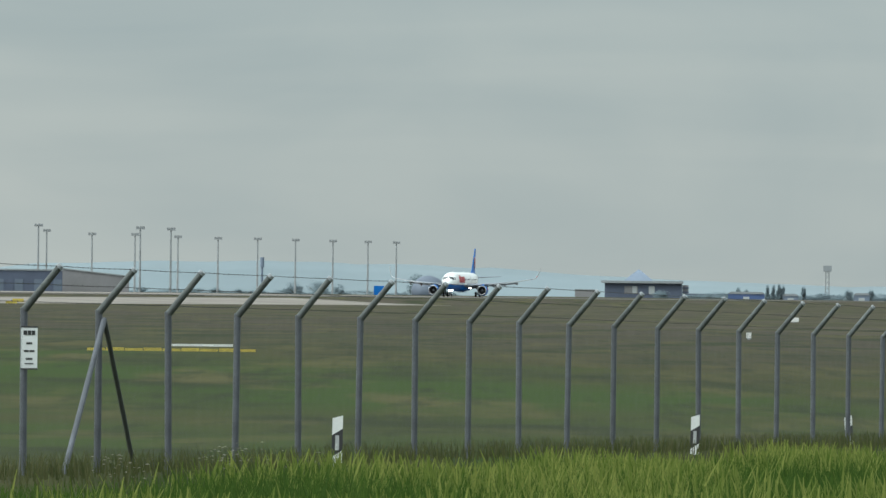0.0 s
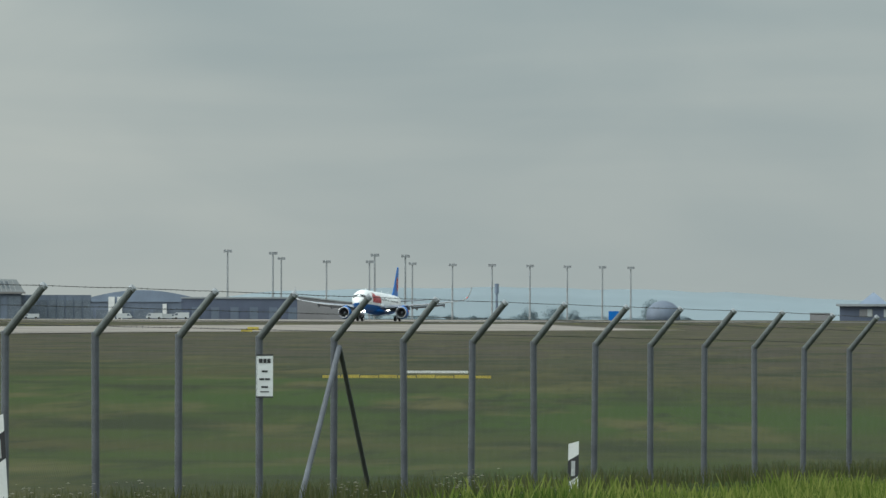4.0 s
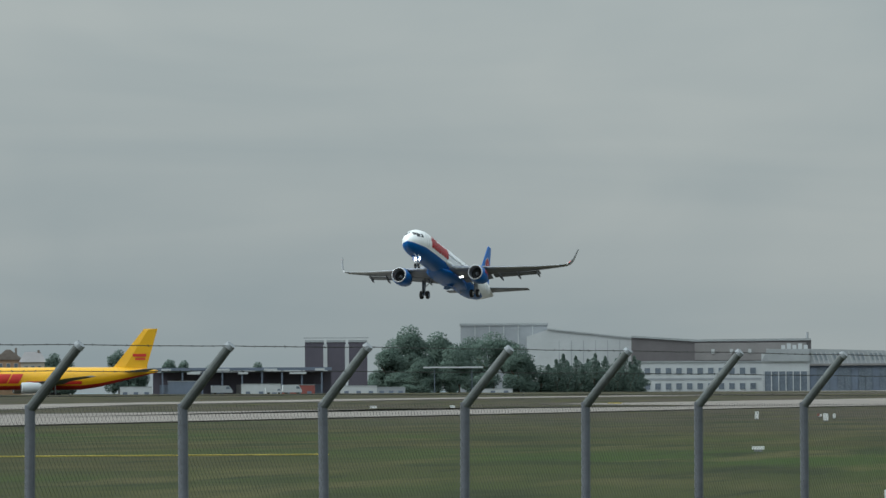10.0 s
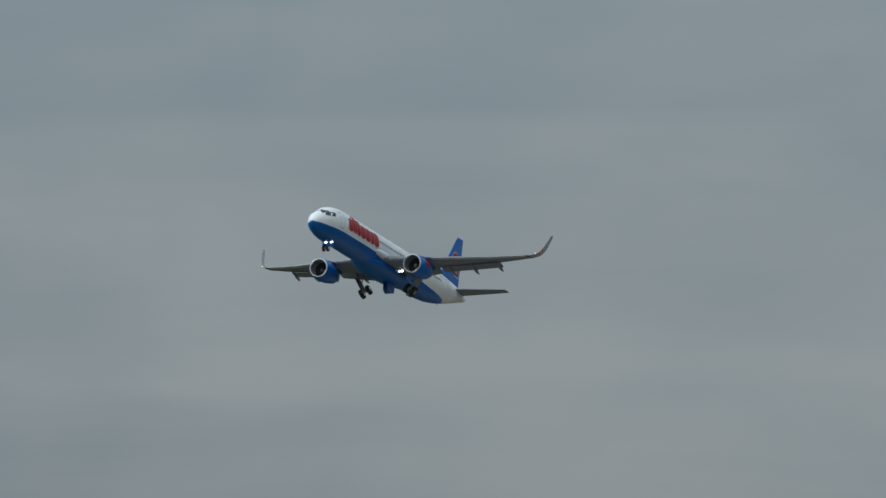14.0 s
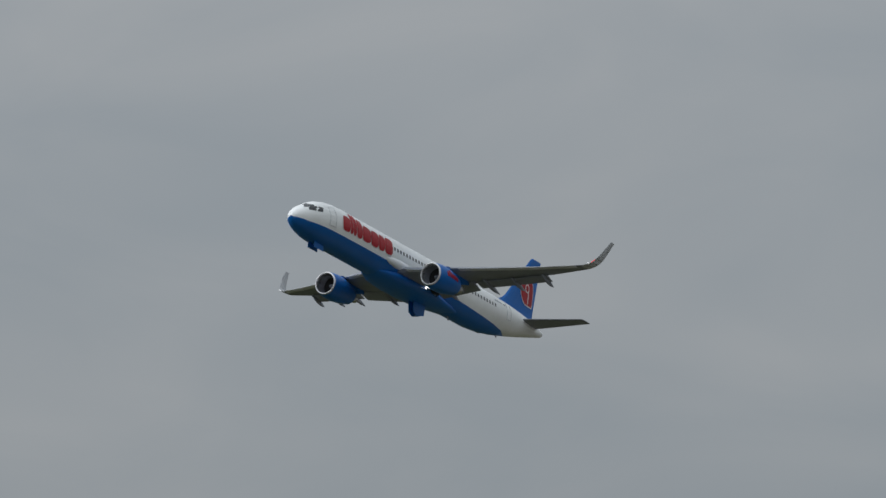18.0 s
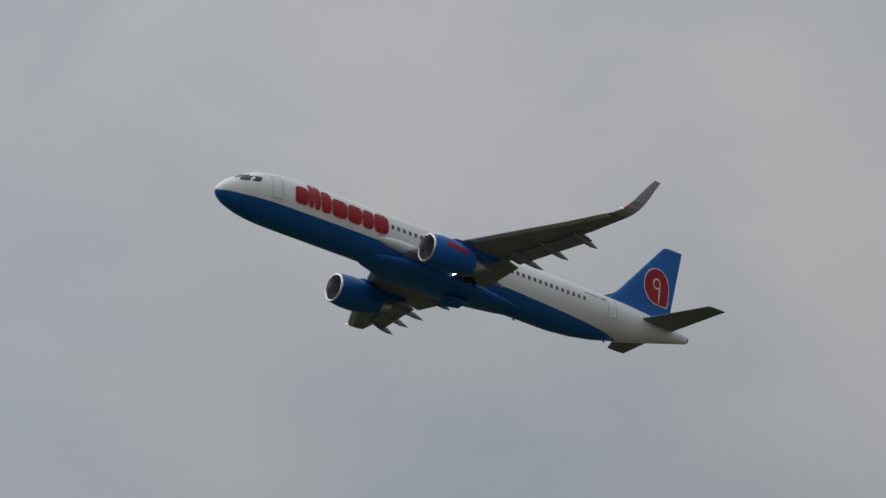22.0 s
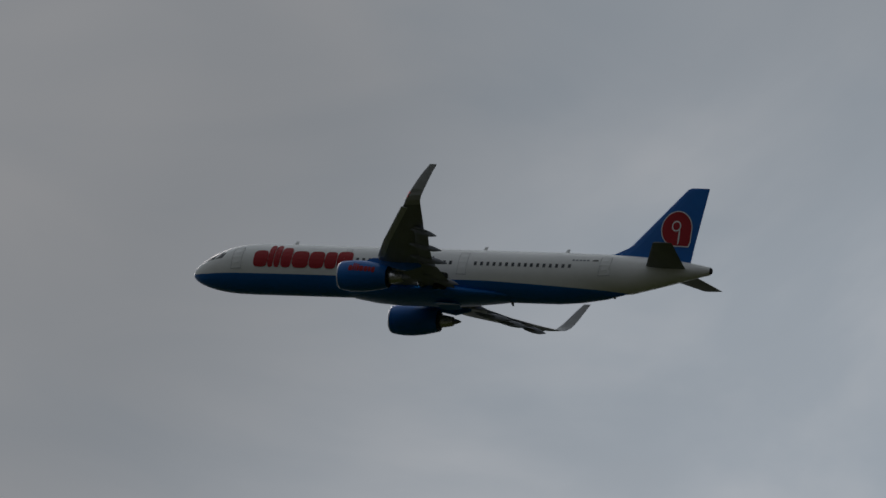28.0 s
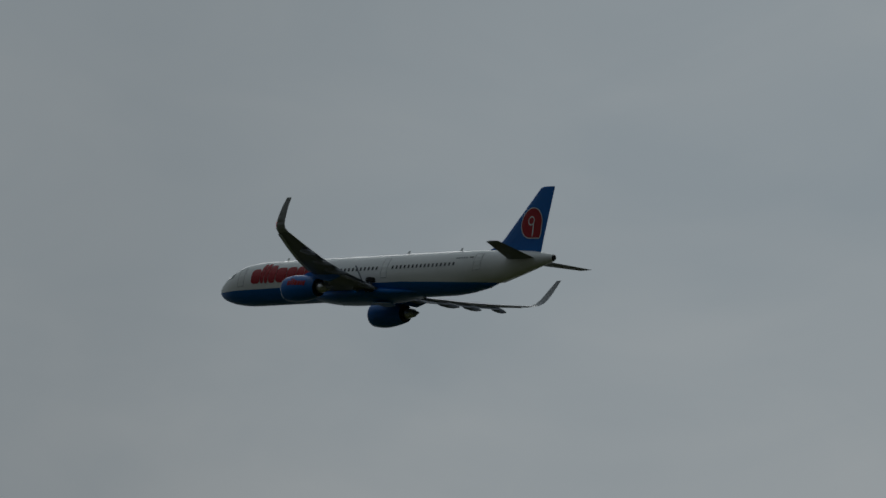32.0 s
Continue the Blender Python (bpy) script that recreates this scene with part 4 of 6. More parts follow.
        lamp = part("light_housing", loft([[P3(s, 2.15 * sg + r * math.cos(a), -1.52 + r * math.sin(a)) for a in [2 * math.pi * i / 14 for i in range(14)]] for s, r in ((20.60, 0.12), (20.58, 0.16), (20.78, 0.16), (20.86, 0.1))]), M["skin_grey"], wing)
        for dy in (-0.17, 0.17):
            tube = [[P3(s, 2.15 * sg + dy + r * math.cos(a), -1.52 + r * math.sin(a)) for a in [2 * math.pi * i / 14 for i in range(14)]] for s, r in ((20.60, 0.13), (20.50, 0.15), (20.50, 0.168), (20.62, 0.16))]
            part("light_shroud", loft(tube), M["skin_grey"], wing)
            part("landing_light", rods((P3(20.52, 2.15 * sg + dy, -1.52), P3(20.58, 2.15 * sg + dy, -1.52), 0.13, 0.13), n=14), M["landing_light"] if sg > 0 else M["skin_pale"], lamp, "glowing white landing light" if sg > 0 else "unlit landing light")
        # tailplane
        tp = [foil(38.5, 42.1, 0.4, 0.88, 0.10), foil(39.1, 42.2, 1.4, 0.95, 0.10), foil(41.25, 42.85, 6.15, 1.24, 0.09), foil(41.5, 42.8, 6.25, 1.25, 0.05)]
        part("tailplane", loft(mirror_rings(tp, sg)), M["skin_grey"], jet, "grey tailplane")
    # fin
    fin = [foil(35.2, 42.2, 0, 1.2, 0.075), foil(36.0, 42.3, 0, 1.95, 0.08), foil(37.25, 42.4, 0, 3.0, 0.085), foil(41.2, 43.0, 0, 7.65, 0.09), foil(41.5, 42.98, 0, 7.78, 0.05)]
    # sections of the fin stand upright
    fin = [[Vector((p.x, p.z - ring_z, ring_z)) for p in ring] for ring, ring_z in zip(fin, (1.2, 1.95, 3.0, 7.65, 7.78))]
    fin_ob = part("fin", loft(fin), M["skin_blue"], jet, "blue tail fin")
    part("fin_fillet", loft([[P3(34.6, -0.04, 1.6), P3(34.6, 0.04, 1.6), P3(34.6, 0.02, 1.98), P3(34.6, -0.02, 1.98)], [P3(35.8, -0.08, 1.6), P3(35.8, 0.08, 1.6), P3(35.8, 0.03, 2.12), P3(35.8, -0.03, 2.12)], [P3(37.4, -0.12, 1.6), P3(37.4, 0.12, 1.6), P3(37.4, 0.05, 2.9), P3(37.4, -0.05, 2.9)]]), M["skin_blue"], fin_ob)
    for sd in (1, -1):
        def disc(r, off, n=30, cs=40.75, cz=4.35, corner=False, tall=1.0):
            bm = bmesh.new()
            vs = []
            for i in range(n):
                a = 2 * math.pi * i / n
                dx, dz = r * math.cos(a), r * math.sin(a)
                if corner and dx > 0 and dz < 0:
                    k = max(abs(math.cos(a)), abs(math.sin(a)))
                    dx, dz = r * math.cos(a) / k, r * math.sin(a) / k
                s, z = cs + dx * 0.86, cz + dz * tall
                le = 37.25 + (z - 3.0) * (41.2 - 37.25) / 4.65
                te = 42.4 + (z - 3.0) * 0.6 / 4.65
                f = max(0.02, min(0.98, (s - le) / (te - le)))
                th = 5 * 0.0875 * (te - le) * (0.2969 * math.sqrt(f) - 0.126 * f - 0.3516 * f * f + 0.2843 * f ** 3 - 0.1036 * f ** 4) * (1.15 if sd > 0 else 0.75)
                vs.append(bm.verts.new(P3(s, sd * (th + off), z)))
            bm.faces.new(vs)
            return bm
        e = part("emblem_edge", disc(1.485, 0.03, corner=True), M["skin_white"], fin_ob, "white edge of the round emblem")
        part("emblem", disc(1.40, 0.04, corner=True), M["skin_red"], e, "red rounded emblem")
        part("emblem_eye", disc(0.44, 0.05, cs=40.72, cz=4.55), M["skin_white"], e)
        part("emblem_bar", disc(0.075, 0.055, cs=41.02, cz=3.72, tall=9.5), M["skin_white"], e)
        part("emblem_pupil", disc(0.33, 0.06, cs=40.72, cz=4.55), M["skin_red"], e)
    # strobes on the wingtips
    for sg in (1, -1):
        part("tip_light", rods((P3(24.35, 16.95 * sg, 0.86), P3(24.6, 16.95 * sg, 0.86), 0.03), n=8), M["strobe"], jet, "small white wingtip light")
    part("navigation_light", rods((P3(24.72, 17.08, 0.98), P3(24.98, 17.33, 1.3), 0.03), n=8), M["red_light"], jet, "small red glowing wing light")
    # landing gear, each leg hinged where it folds
    nose = part("nose_gear", rods(((0, 0, 0.3), (-0.05, 0, -1.55), 0.11, 0.09), ((0, 0, -0.8), (0.75, 0, 0.2), 0.05, 0.05), ((-0.05, -0.30, -1.52), (-0.05, 0.30, -1.52), 0.06, 0.06), n=10), M["skin_grey"], jet, "nose gear leg", m=pose(20 - 5.1, 0, -1.70))
    wheels(nose, -0.05, 0, -1.52, 0.38, 0.23, 0.25)
    for y in (-0.29, 0.29):
        part("landing_light", rods(((0.10, y, -0.50), (0.20, y, -0.50), 0.26, 0.26), n=14), M["landing_light"], nose, "glowing white gear light")
    mains, doors, flaps = [], [], []
    for sd in (1, -1):
        flaps.append((part("nose_gear_door", boxes((-0.85, 0.75, -0.02, 0.02, -0.62, 0.02)), M["skin_blue"], jet, "blue nose gear door", m=pose(20 - 4.5, 0.34 * sd, -1.93)), sd))
    for sg in (1, -1):
        leg = part("main_gear", rods(((0, 0, 0.5), (0, 0, -2.05), 0.16, 0.12), ((0, 0, -0.9), (0, -1.3 * sg, 0.3), 0.06, 0.06), ((0, -0.46, -2.02), (0, 0.46, -2.02), 0.09, 0.09), n=10), M["skin_grey"], jet, "main gear leg", m=pose(20 - 22.1, 3.79 * sg, -1.05))
        wheels(leg, 0, 0, -2.02, 0.585, 0.42, 0.46)
        part("gear_door", boxes((-0.75, 0.75, 0.20 * sg - 0.025, 0.20 * sg + 0.025, -1.75, 0.05)), M["skin_grey"], leg)
        mains.append((leg, sg))
        door = part("belly_door", prism([(-1.05, 0), (0.95, 0), (0.8, -1.05), (0.1, -1.3), (-0.95, -1.0)], -0.03, 0.03), M["skin_blue"], jet, "blue belly gear door", m=pose(20 - 22.2, 0.28 * sg, -2.42))
        doors.append((door, sg))
    return jet, nose, mains, doors, flaps


airliner, nose_leg, main_legs, belly_doors, nose_doors = build_airliner()


# ---- masts, buildings and trees beyond the runway ----
def build_masts():
    base = None
    rows = [(2.836, 3000, 0.438), (2.549, 3000, 0.425), (2.496, 3300, 0.391), (2.209, 3200, 0.372), (1.937, 3250, 0.372), (1.904, 3000, 0.415), (1.71, 3000, 0.409), (1.665, 3300, 0.36), (1.411, 3300, 0.353), (1.160, 3300, 0.352),
            (0.92, 3350, 0.347), (0.683, 3400, 0.343), (0.461, 3450, 0.34), (0.281, 3500, 0.337), (10.938, 2500, 0.753), (10.386, 2500, 0.744)]
    for b, d, el in rows:
        h = EYE + d * math.tan(radians(el))
        m = at(b, d)
        mast = thing("light_mast", "tall grey floodlight mast on the apron", "light mast", m, "apron floodlight masts")
        part("pole", rods(((0, 0, 0), (0, 0, h - 0.8), 0.42, 0.26), n=10), M["mast"], mast)
        part("crossbar", rods(((-1.1, 0, h - 0.7), (1.4, 0, h - 0.5), 0.16, 0.16), n=6), M["mast"], mast)
        for x in (-0.9, 0.2, 1.1):
            part("floodlight", boxes((x - 0.42, x + 0.42, -0.5, 0.3, h - 1.1, h - 0.15)), M["lamp_head"], mast)


def crown_mesh(seed, lobes, n, size):
    """Many small leaf clumps round several lobes (x, y, z, r, rz)."""
    rnd = random.Random(seed)
    vs, fs, ns = [], [], []
    for i in range(n):
        x, y, z, r, rz = lobes[rnd.randrange(len(lobes))]
        d = Vector((rnd.gauss(0, 1), rnd.gauss(0, 1), rnd.gauss(0, 1))).normalized() * (rnd.random() ** 0.35)
        c = Vector((x + d.x * r, y + d.y * r, z + d.z * rz))
        a = Vector((rnd.uniform(-1, 1), rnd.uniform(-1, 1), rnd.uniform(-0.6, 0.6))).normalized()
        b = a.orthogonal().normalized()
        k = size * rnd.uniform(0.5, 1.25)
        o = len(vs)
        # leaves turn their faces outwards and up, so the crown shades softly
        out = (Vector((d.x, d.y, d.z)) * 0.35 + Vector((0, 0, 0.45)) + Vector((rnd.uniform(-0.4, 0.4), rnd.uniform(-0.4, 0.4), rnd.uniform(-0.3, 0.3))) + Vector((c.x, c.y, 0)) * (0.35 / max(1.0, r))).normalized()
        if a.cross(b).dot(out) < 0:
            b = -b
        vs += [tuple(c + a * k), tuple(c + b * k * 0.8), tuple(c - a * k * 0.9), tuple(c - b * k * 0.7)]
        fs += [(o, o + 1, o + 2, o + 3)]
        ns += [tuple(out)] * 4
    me = bpy.data.meshes.new("crown")
    me.from_pydata(vs, [], fs)
    me.polygons.foreach_set("use_smooth", [True] * len(fs))
    me.normals_split_custom_set_from_vertices(ns)
    return me


def tree(b, d, h, w, seed, label="broad dark green tree beyond the runway", mt=None, slim=False, group=""):
    m = at(b, d)
    ob = thing("tree", label, "tree", m, group)
    rnd = random.Random(seed)
    part("trunk", rods(((0, 0, -0.2), (0, 0, h * 0.45), 0.035 * h * (0.5 if slim else 0.7), 0.018 * h), ((0, 0, h * 0.35), (w * 0.2, 0, h * 0.65), 0.015 * h, 0.008 * h), ((0, 0, h * 0.3), (-w * 0.22, 0.3, h * 0.6), 0.015 * h, 0.008 * h), n=7), M["bark"], ob)
    lobes = []
    if slim:
        for i in range(9):
            f = i / 8
            lobes.append((rnd.uniform(-0.1, 0.1) * w, rnd.uniform(-0.1, 0.1) * w, h * (0.12 + 0.82 * f), w * 0.5 * (0.35 + 1.1 * math.sin(math.pi * (0.2 + 0.72 * f)) - 0.45), h * 0.09))
    else:
        for i in range(24):
            a = rnd.uniform(0, 6.28)
            f = rnd.uniform(0.0, 1.0)
            rr = w * rnd.uniform(0.12, 0.40) * (1 - 0.5 * f)
            lobes.append((rr * math.cos(a), rr * math.sin(a), h * (0.17 + 0.62 * f), w * rnd.uniform(0.10, 0.24), h * rnd.uniform(0.07, 0.16)))
        lobes.append((0, 0, h * 0.84, w * 0.22, h * 0.15))
    leaves, leaf = (2600, 0.017) if slim else (2200, 0.03) if d > 3500 else (11000, 0.019)
    me = crown_mesh(seed, lobes, leaves, max(0.2, h * leaf))
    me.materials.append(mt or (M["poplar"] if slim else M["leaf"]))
    shared("crown", me, ob)
    return ob


def xb(t_turn, x):
    """Bearing of a place set off sideways from a given heading, in units of PX radians."""
    return t_turn - (x - 784) * math.degrees(PX)


def block(name, label, b0, b1, d, h, material, depth=30.0, category="building", z0=0.0):
    """A hall whose front spans two bearings."""
    b = (b0 + b1) / 2
    w = abs(b0 - b1) * math.pi / 180 * d
    ob = thing(name, label, category, at(b, d))
    part("wall", boxes((-w / 2, w / 2, 0, depth, z0, h)), material, ob)
    return ob, w


def windows(ob, x0, x1, rows, wn, ww, wh, y=-0.05, frame=True):
    for z in rows:
        for i in range(wn):
            x = x0 + (x1 - x0) * (i + 0.5) / wn
            fr = part("window", boxes((x - ww / 2 - 0.1, x + ww / 2 + 0.1, y - 0.06, y + 0.1, z - 0.1, z + wh + 0.1)), M["clad_white"], ob)
            part("pane", boxes((x - ww / 2, x + ww / 2, y - 0.1, y, z, z + wh)), M["glass"], fr)


def build_airport():
    m2 = lambda d: d * PX
    # pale hall with a stepped roof
    d = 2950
    ob, w = block("pale_hall", "large pale grey aircraft hall with a stepped roof", xb(5.79, 443), xb(5.79, 596), d, 23.5, M["clad_grey"], 60)
    part("roof_edge", boxes((-w / 2 - 0.3, w / 2 + 0.3, -0.3, 60, 23.5, 24.2)), M["roof_grey"], ob)
    for i in range(1, 6):
        x = -w / 2 + w * i / 6
        part("wall_rib", boxes((x - 0.12, x + 0.12, -0.25, 0.0, 0, 23.4)), M["clad_white"], ob)
    d = 2900
    b0, b1 = xb(5.79, 560), xb(5.79, 746)
    b = (b0 + b1) / 2
    w = (b0 - b1) * math.pi / 180 * d
    ob = thing("white_hall", "long white hall with a gently sloping roof", "building", at(b, d))
    part("wall", prism([(-w / 2, 0), (w / 2, 0), (w / 2, 18.6), (-w / 2 + 6.5, 21.6), (-w / 2, 19.5)], 0, 50), M["clad_white"], ob)
    part("roof_edge", prism([(-w / 2 + 6.5, 21.6), (w / 2, 18.6), (w / 2, 19.1), (-w / 2 + 6.5, 22.1)], -0.4, 50), M["roof_grey"], ob)
    for i in range(1, 7):
        x = -w / 2 + 6.5 + (w - 6.5) * i / 7
        part("wall_joint", boxes((x - 0.09, x + 0.09, -0.08, 0.0, 0, 18.2)), M["clad_grey"], ob)
    # dark brown hangar
    d = 2860
    b0, b1 = xb(5.79, 745), xb(5.79, 1063)
    b = (b0 + b1) / 2
    w = (b0 - b1) * math.pi / 180 * d
    ob = thing("brown_hangar", "wide dark brown hangar with a flat roof and a thin chimney", "hangar", at(b, d))
    part("wall", prism([(-w / 2, 0), (w / 2, 0), (w / 2, 17.6), (-w / 2 + 20, 17.4), (-w / 2, 18.8)], 0, 60), M["clad_brown"], ob)
    part("roof_edge", prism([(-w / 2, 18.8), (-w / 2 + 20, 17.4), (w / 2, 17.6), (w / 2, 18.3), (-w / 2 + 20, 18.1), (-w / 2, 19.4)], -0.5, 60), M["roof_grey"], ob)
    part("upper_wall", boxes((-w / 2 + 20, w / 2 - 1.5, -0.6, 0.0, 11.5, 17.0)), M["clad_dim"], ob, "grey upper wall band")
    for i in range(1, 6):
        x = -w / 2 + 20 + (w - 22) * i / 6
        part("vent", boxes((x - 0.5, x + 0.5, -0.9, -0.6, 13.6, 15.0)), M["clad_white"], ob)
    part("chimney", rods(((w / 2 - 1.2, 3, 0), (w / 2 - 1.2, 3, 20.2), 0.45, 0.4), n=10), M["mast"], ob)
    # two-storey office
    d = 2780
    b0, b1 = xb(5.79, 755), xb(5.79, 975)
    ob, w = block("office_building", "white two-storey office building with two rows of windows", b0, b1, d, 10.6, M["clad_white"], 14)
    part("roof_edge", boxes((-w / 2 - 0.3, w / 2 + 0.3, -0.3, 14, 10.6, 11.0)), M["roof_grey"], ob)
    part("floor_band", boxes((-w / 2, w / 2, -0.12, 0, 5.2, 5.8)), M["clad_grey"], ob)
    windows(ob, -w / 2 + 1.5, w / 2 - 1, (2.3, 7.0), 11, 1.7, 1.9)
    # terminal with slanting glazed roof
    d = 2740
    b0, b1 = xb(5.79, 975), xb(5.79, 1060)
    ob, w = block("terminal_front", "white terminal front with a tall columned window", b0, b1, d, 13.0, M["clad_white"], 20)
    part("glazing", boxes((-w / 2 + 0.6, w / 2 - 0.4, -0.15, 0.1, 0.4, 7.6)), M["glass"], ob)
    for i in range(7):
        x = -w / 2 + 0.8 + (w - 1.4) * i / 6
        part("column", boxes((x - 0.14, x + 0.14, -0.4, 0.0, 0.1, 7.8)), M["clad_white"], ob)
    part("slanted_roof", prism([(-w / 2, 10.6), (w / 2, 10.6), (w / 2, 14.4), (-w / 2 + 1.8, 14.4)], -0.6, 20), M["roof_grey"], ob)
    for i in range(5):
        x = -w / 2 + 6 + i * 1.7
        part("roof_unit", boxes((x, x + 1.2, 4, 6, 14.4, 15.6 + 0.5 * (i % 2))), M["clad_white"], ob)
    b0, b1 = xb(5.79, 1060), xb(5.79, 1245)
    b = (b0 + b1) / 2
    w = (b0 - b1) * math.pi / 180 * d
    ob = thing("glazed_hall", "dark glazed hall under a pale slanting roof", "hangar", at(b, d))
    part("wall", boxes((-w / 2, w / 2, 0.5, 40, 0, 9.7)), M["clad_blue"], ob)
    part("roof", prism([(-w / 2, 9.7), (w / 2 + 1.0, 9.7), (w / 2 - 1.6, 13.6), (-w / 2, 14.4)], 0, 40), M["roof_grey"], ob)
    part("eaves_board", boxes((-w / 2, w / 2 + 1.2, -0.6, 0.0, 9.3, 9.9)), M["clad_dim"], ob, "dark eaves line")
    for i in range(21):
        x = -w / 2 + 1.6 + (w - 3.4) * i / 20
        part("roof_rib", prism([(x, 10.0), (x + 0.22, 10.0), (x - 1.0, 13.5), (x - 1.22, 13.5)], -0.15, 0.0), M["clad_white"], ob)
    for i in range(20):
        x = -w / 2 + 1.6 + (w - 3.4) * (i + 0.5) / 20
        if i % 4 != 3:
            part("rooflight", prism([(x - 0.3, 10.9), (x + 0.55, 10.9), (x - 0.25, 13.0), (x - 1.1, 13.0)], -0.1, 0.0), M["rooflight"], ob)
    for i in range(15):
        x = -w / 2 + w * (i + 0.5) / 15
        part("door_panel", boxes((x - w / 32, x + w / 32, 0.25, 0.5, 0.1, 8.6)), M["glass"] if i % 3 else M["clad_blue"], ob)
    # long dark hall, vaulted hall, pale hall further right
    d = 2760
    b0, b1 = xb(5.79, 1245), xb(5.79, 1368)
    ob, w = block("dark_annex", "low dark blue-grey annex", b0, b1, d, 9.0, M["clad_blue"], 30)
    for i in range(8):
        x = -w / 2 + w * (i + 0.5) / 8
        part("door_panel", boxes((x - w / 19, x + w / 19, -0.2, 0.0, 0.1, 7.4)), M["glass"], ob)
    b0, b1 = xb(5.79, 1340), xb(5.79, 1576)
    b = (b0 + b1) / 2
    w = (b0 - b1) * math.pi / 180 * 2900
    ob = thing("vaulted_hall", "hall with a low grey vaulted roof", "hangar", at(b, 2900))
    arc = [(-w / 2 + w * i / 14, 7.4 + 3.6 * math.sin(math.pi * i / 14)) for i in range(15)]
    part("roof", prism([(-w / 2, 7.2)] + arc + [(w / 2, 7.2)], 0, 50), M["clad_far"], ob)
    part("wall", boxes((-w / 2, w / 2, 0.4, 50, 0, 7.3)), M["clad_blue"], ob)
    for x, ww, z0, z1 in ((-9.8, 2.0, 0, 8.8), (-7.2, 1.6, 0, 8.8), (7.2, 1.3, 3.2, 6.6)):
        part("white_pier", boxes((x - ww / 2, x + ww / 2, -0.5, 0.4, z0, z1)), M["paint_white"], ob)
    for i in range(7):
        x = -w / 2 + w * (i + 0.5) / 7
        part("gate", boxes((x - w / 17, x + w / 17, 0.1, 0.4, 0.1, 4.6)), M["glass"], ob)
    b0, b1 = xb(3.74, 955), xb(3.74, 1160)
    ob, w = block("dark_hall", "long low dark blue-grey hall", b0, b1, 2850, 8.2, M["clad_slate"], 40)
    part("roof_edge", boxes((-w / 2 - 0.2, w / 2 + 0.2, -0.3, 40, 8.2, 8.7)), M["clad_grey"], ob)
    for i in range(12):
        x = -w / 2 + w * (i + 0.5) / 12
        part("gate", boxes((x - w / 28, x + w / 28, -0.15, 0.0, 0.1, 5.5)), M["clad_blue"] if i % 2 else M["clad_slate"], ob)
    b0, b1 = xb(3.74, 1160), xb(3.74, 1278)
    b = (b0 + b1) / 2
    w = (b0 - b1) * math.pi / 180 * 2900
    ob = thing("grey_hall", "plain light grey hall with a sloping roof", "building", at(b, 2900))
    part("wall", prism([(-w / 2, 0), (w / 2, 0), (w / 2, 6.6), (-w / 2, 8.9)], 0, 40), M["clad_dusty"], ob)
    part("roof_edge", prism([(-w / 2, 8.9), (w / 2, 6.6), (w / 2, 7.0), (-w / 2, 9.3)], -0.3, 40), M["roof_grey"], ob)
    # silo block
    d = 2500
    b0, b1 = xb(5.79, 165), xb(5.79, 280)
    b = (b0 + b1) / 2
    w = (b0 - b1) * math.pi / 180 * d
    ob = thing("silo_block", "three dark brown silos with white strips between them", "silo", at(b, d))
    for i in range(3):
        x = -w / 2 + w * (i + 0.5) / 3
        part("silo", boxes((x - w / 6 + 0.35, x + w / 6 - 0.35, 0, 8, 0, 15.8)), M["clad_silo"], ob)
        part("silo_rim", boxes((x - w / 6 + 0.4, x + w / 6 - 0.4, -0.2, 8.2, 15.8, 16.4)), M["roof_grey"], ob)
    for i in (1, 2):
        x = -w / 2 + w * i / 3
        part("white_strip", boxes((x - 0.55, x + 0.55, -0.15, 7, 5, 15.2)), M["clad_white"], ob)
    part("railing", boxes((-w / 2, w / 2, 0.1, 0.2, 16.9, 17.1)), M["mast"], ob)
    # canopy beside the silos
    b0, b1 = xb(7.6, 403), xb(7.6, 720)
    b = (b0 + b1) / 2
    w = (b0 - b1) * math.pi / 180 * 2450
    ob = thing("open_canopy", "long flat dark canopy on thin columns", "canopy", at(b, 2450))
    part("roof", boxes((-w / 2, w / 2, 0, 12, 8.0, 8.8)), M["clad_blue"], ob)
    for i in range(9):
        x = -w / 2 + w * (i + 0.5) / 9
        part("column", boxes((x - 0.2, x + 0.2, 0.5, 0.9, 0, 8.0)), M["clad_blue"], ob)
    part("back_wall", boxes((-w / 2, w / 2, 10, 11, 0, 7.6)), M["clad_silo"], ob)
    for i in range(7):
        x = -w / 2 + w * (i + 0.35) / 7
        part("roof_light", boxes((x, x + 2.6 + (i % 3), -0.1, 0.0, 7.9 - 0.9 * (i % 2), 8.5 - 0.9 * (i % 2))), M["clad_white"], ob, "pale strip on the canopy edge")
        part("bay", boxes((x - 0.6, x + 2.0, 9.4, 10, 0, 4.2)), M["clad_dim"] if i % 2 else M["clad_blue"], ob)
    b = xb(7.6, 935)
    ob = thing("small_canopy", "thin pale petrol station style canopy", "canopy", at(b, 2420))
    part("roof", boxes((-8, 8, 0, 6, 8.3, 8.7)), M["clad_white"], ob)
    for x in (-5, 5):
        part("column", boxes((x - 0.1, x + 0.1, 1, 1.2, 0, 8.3)), M["clad_blue"], ob)
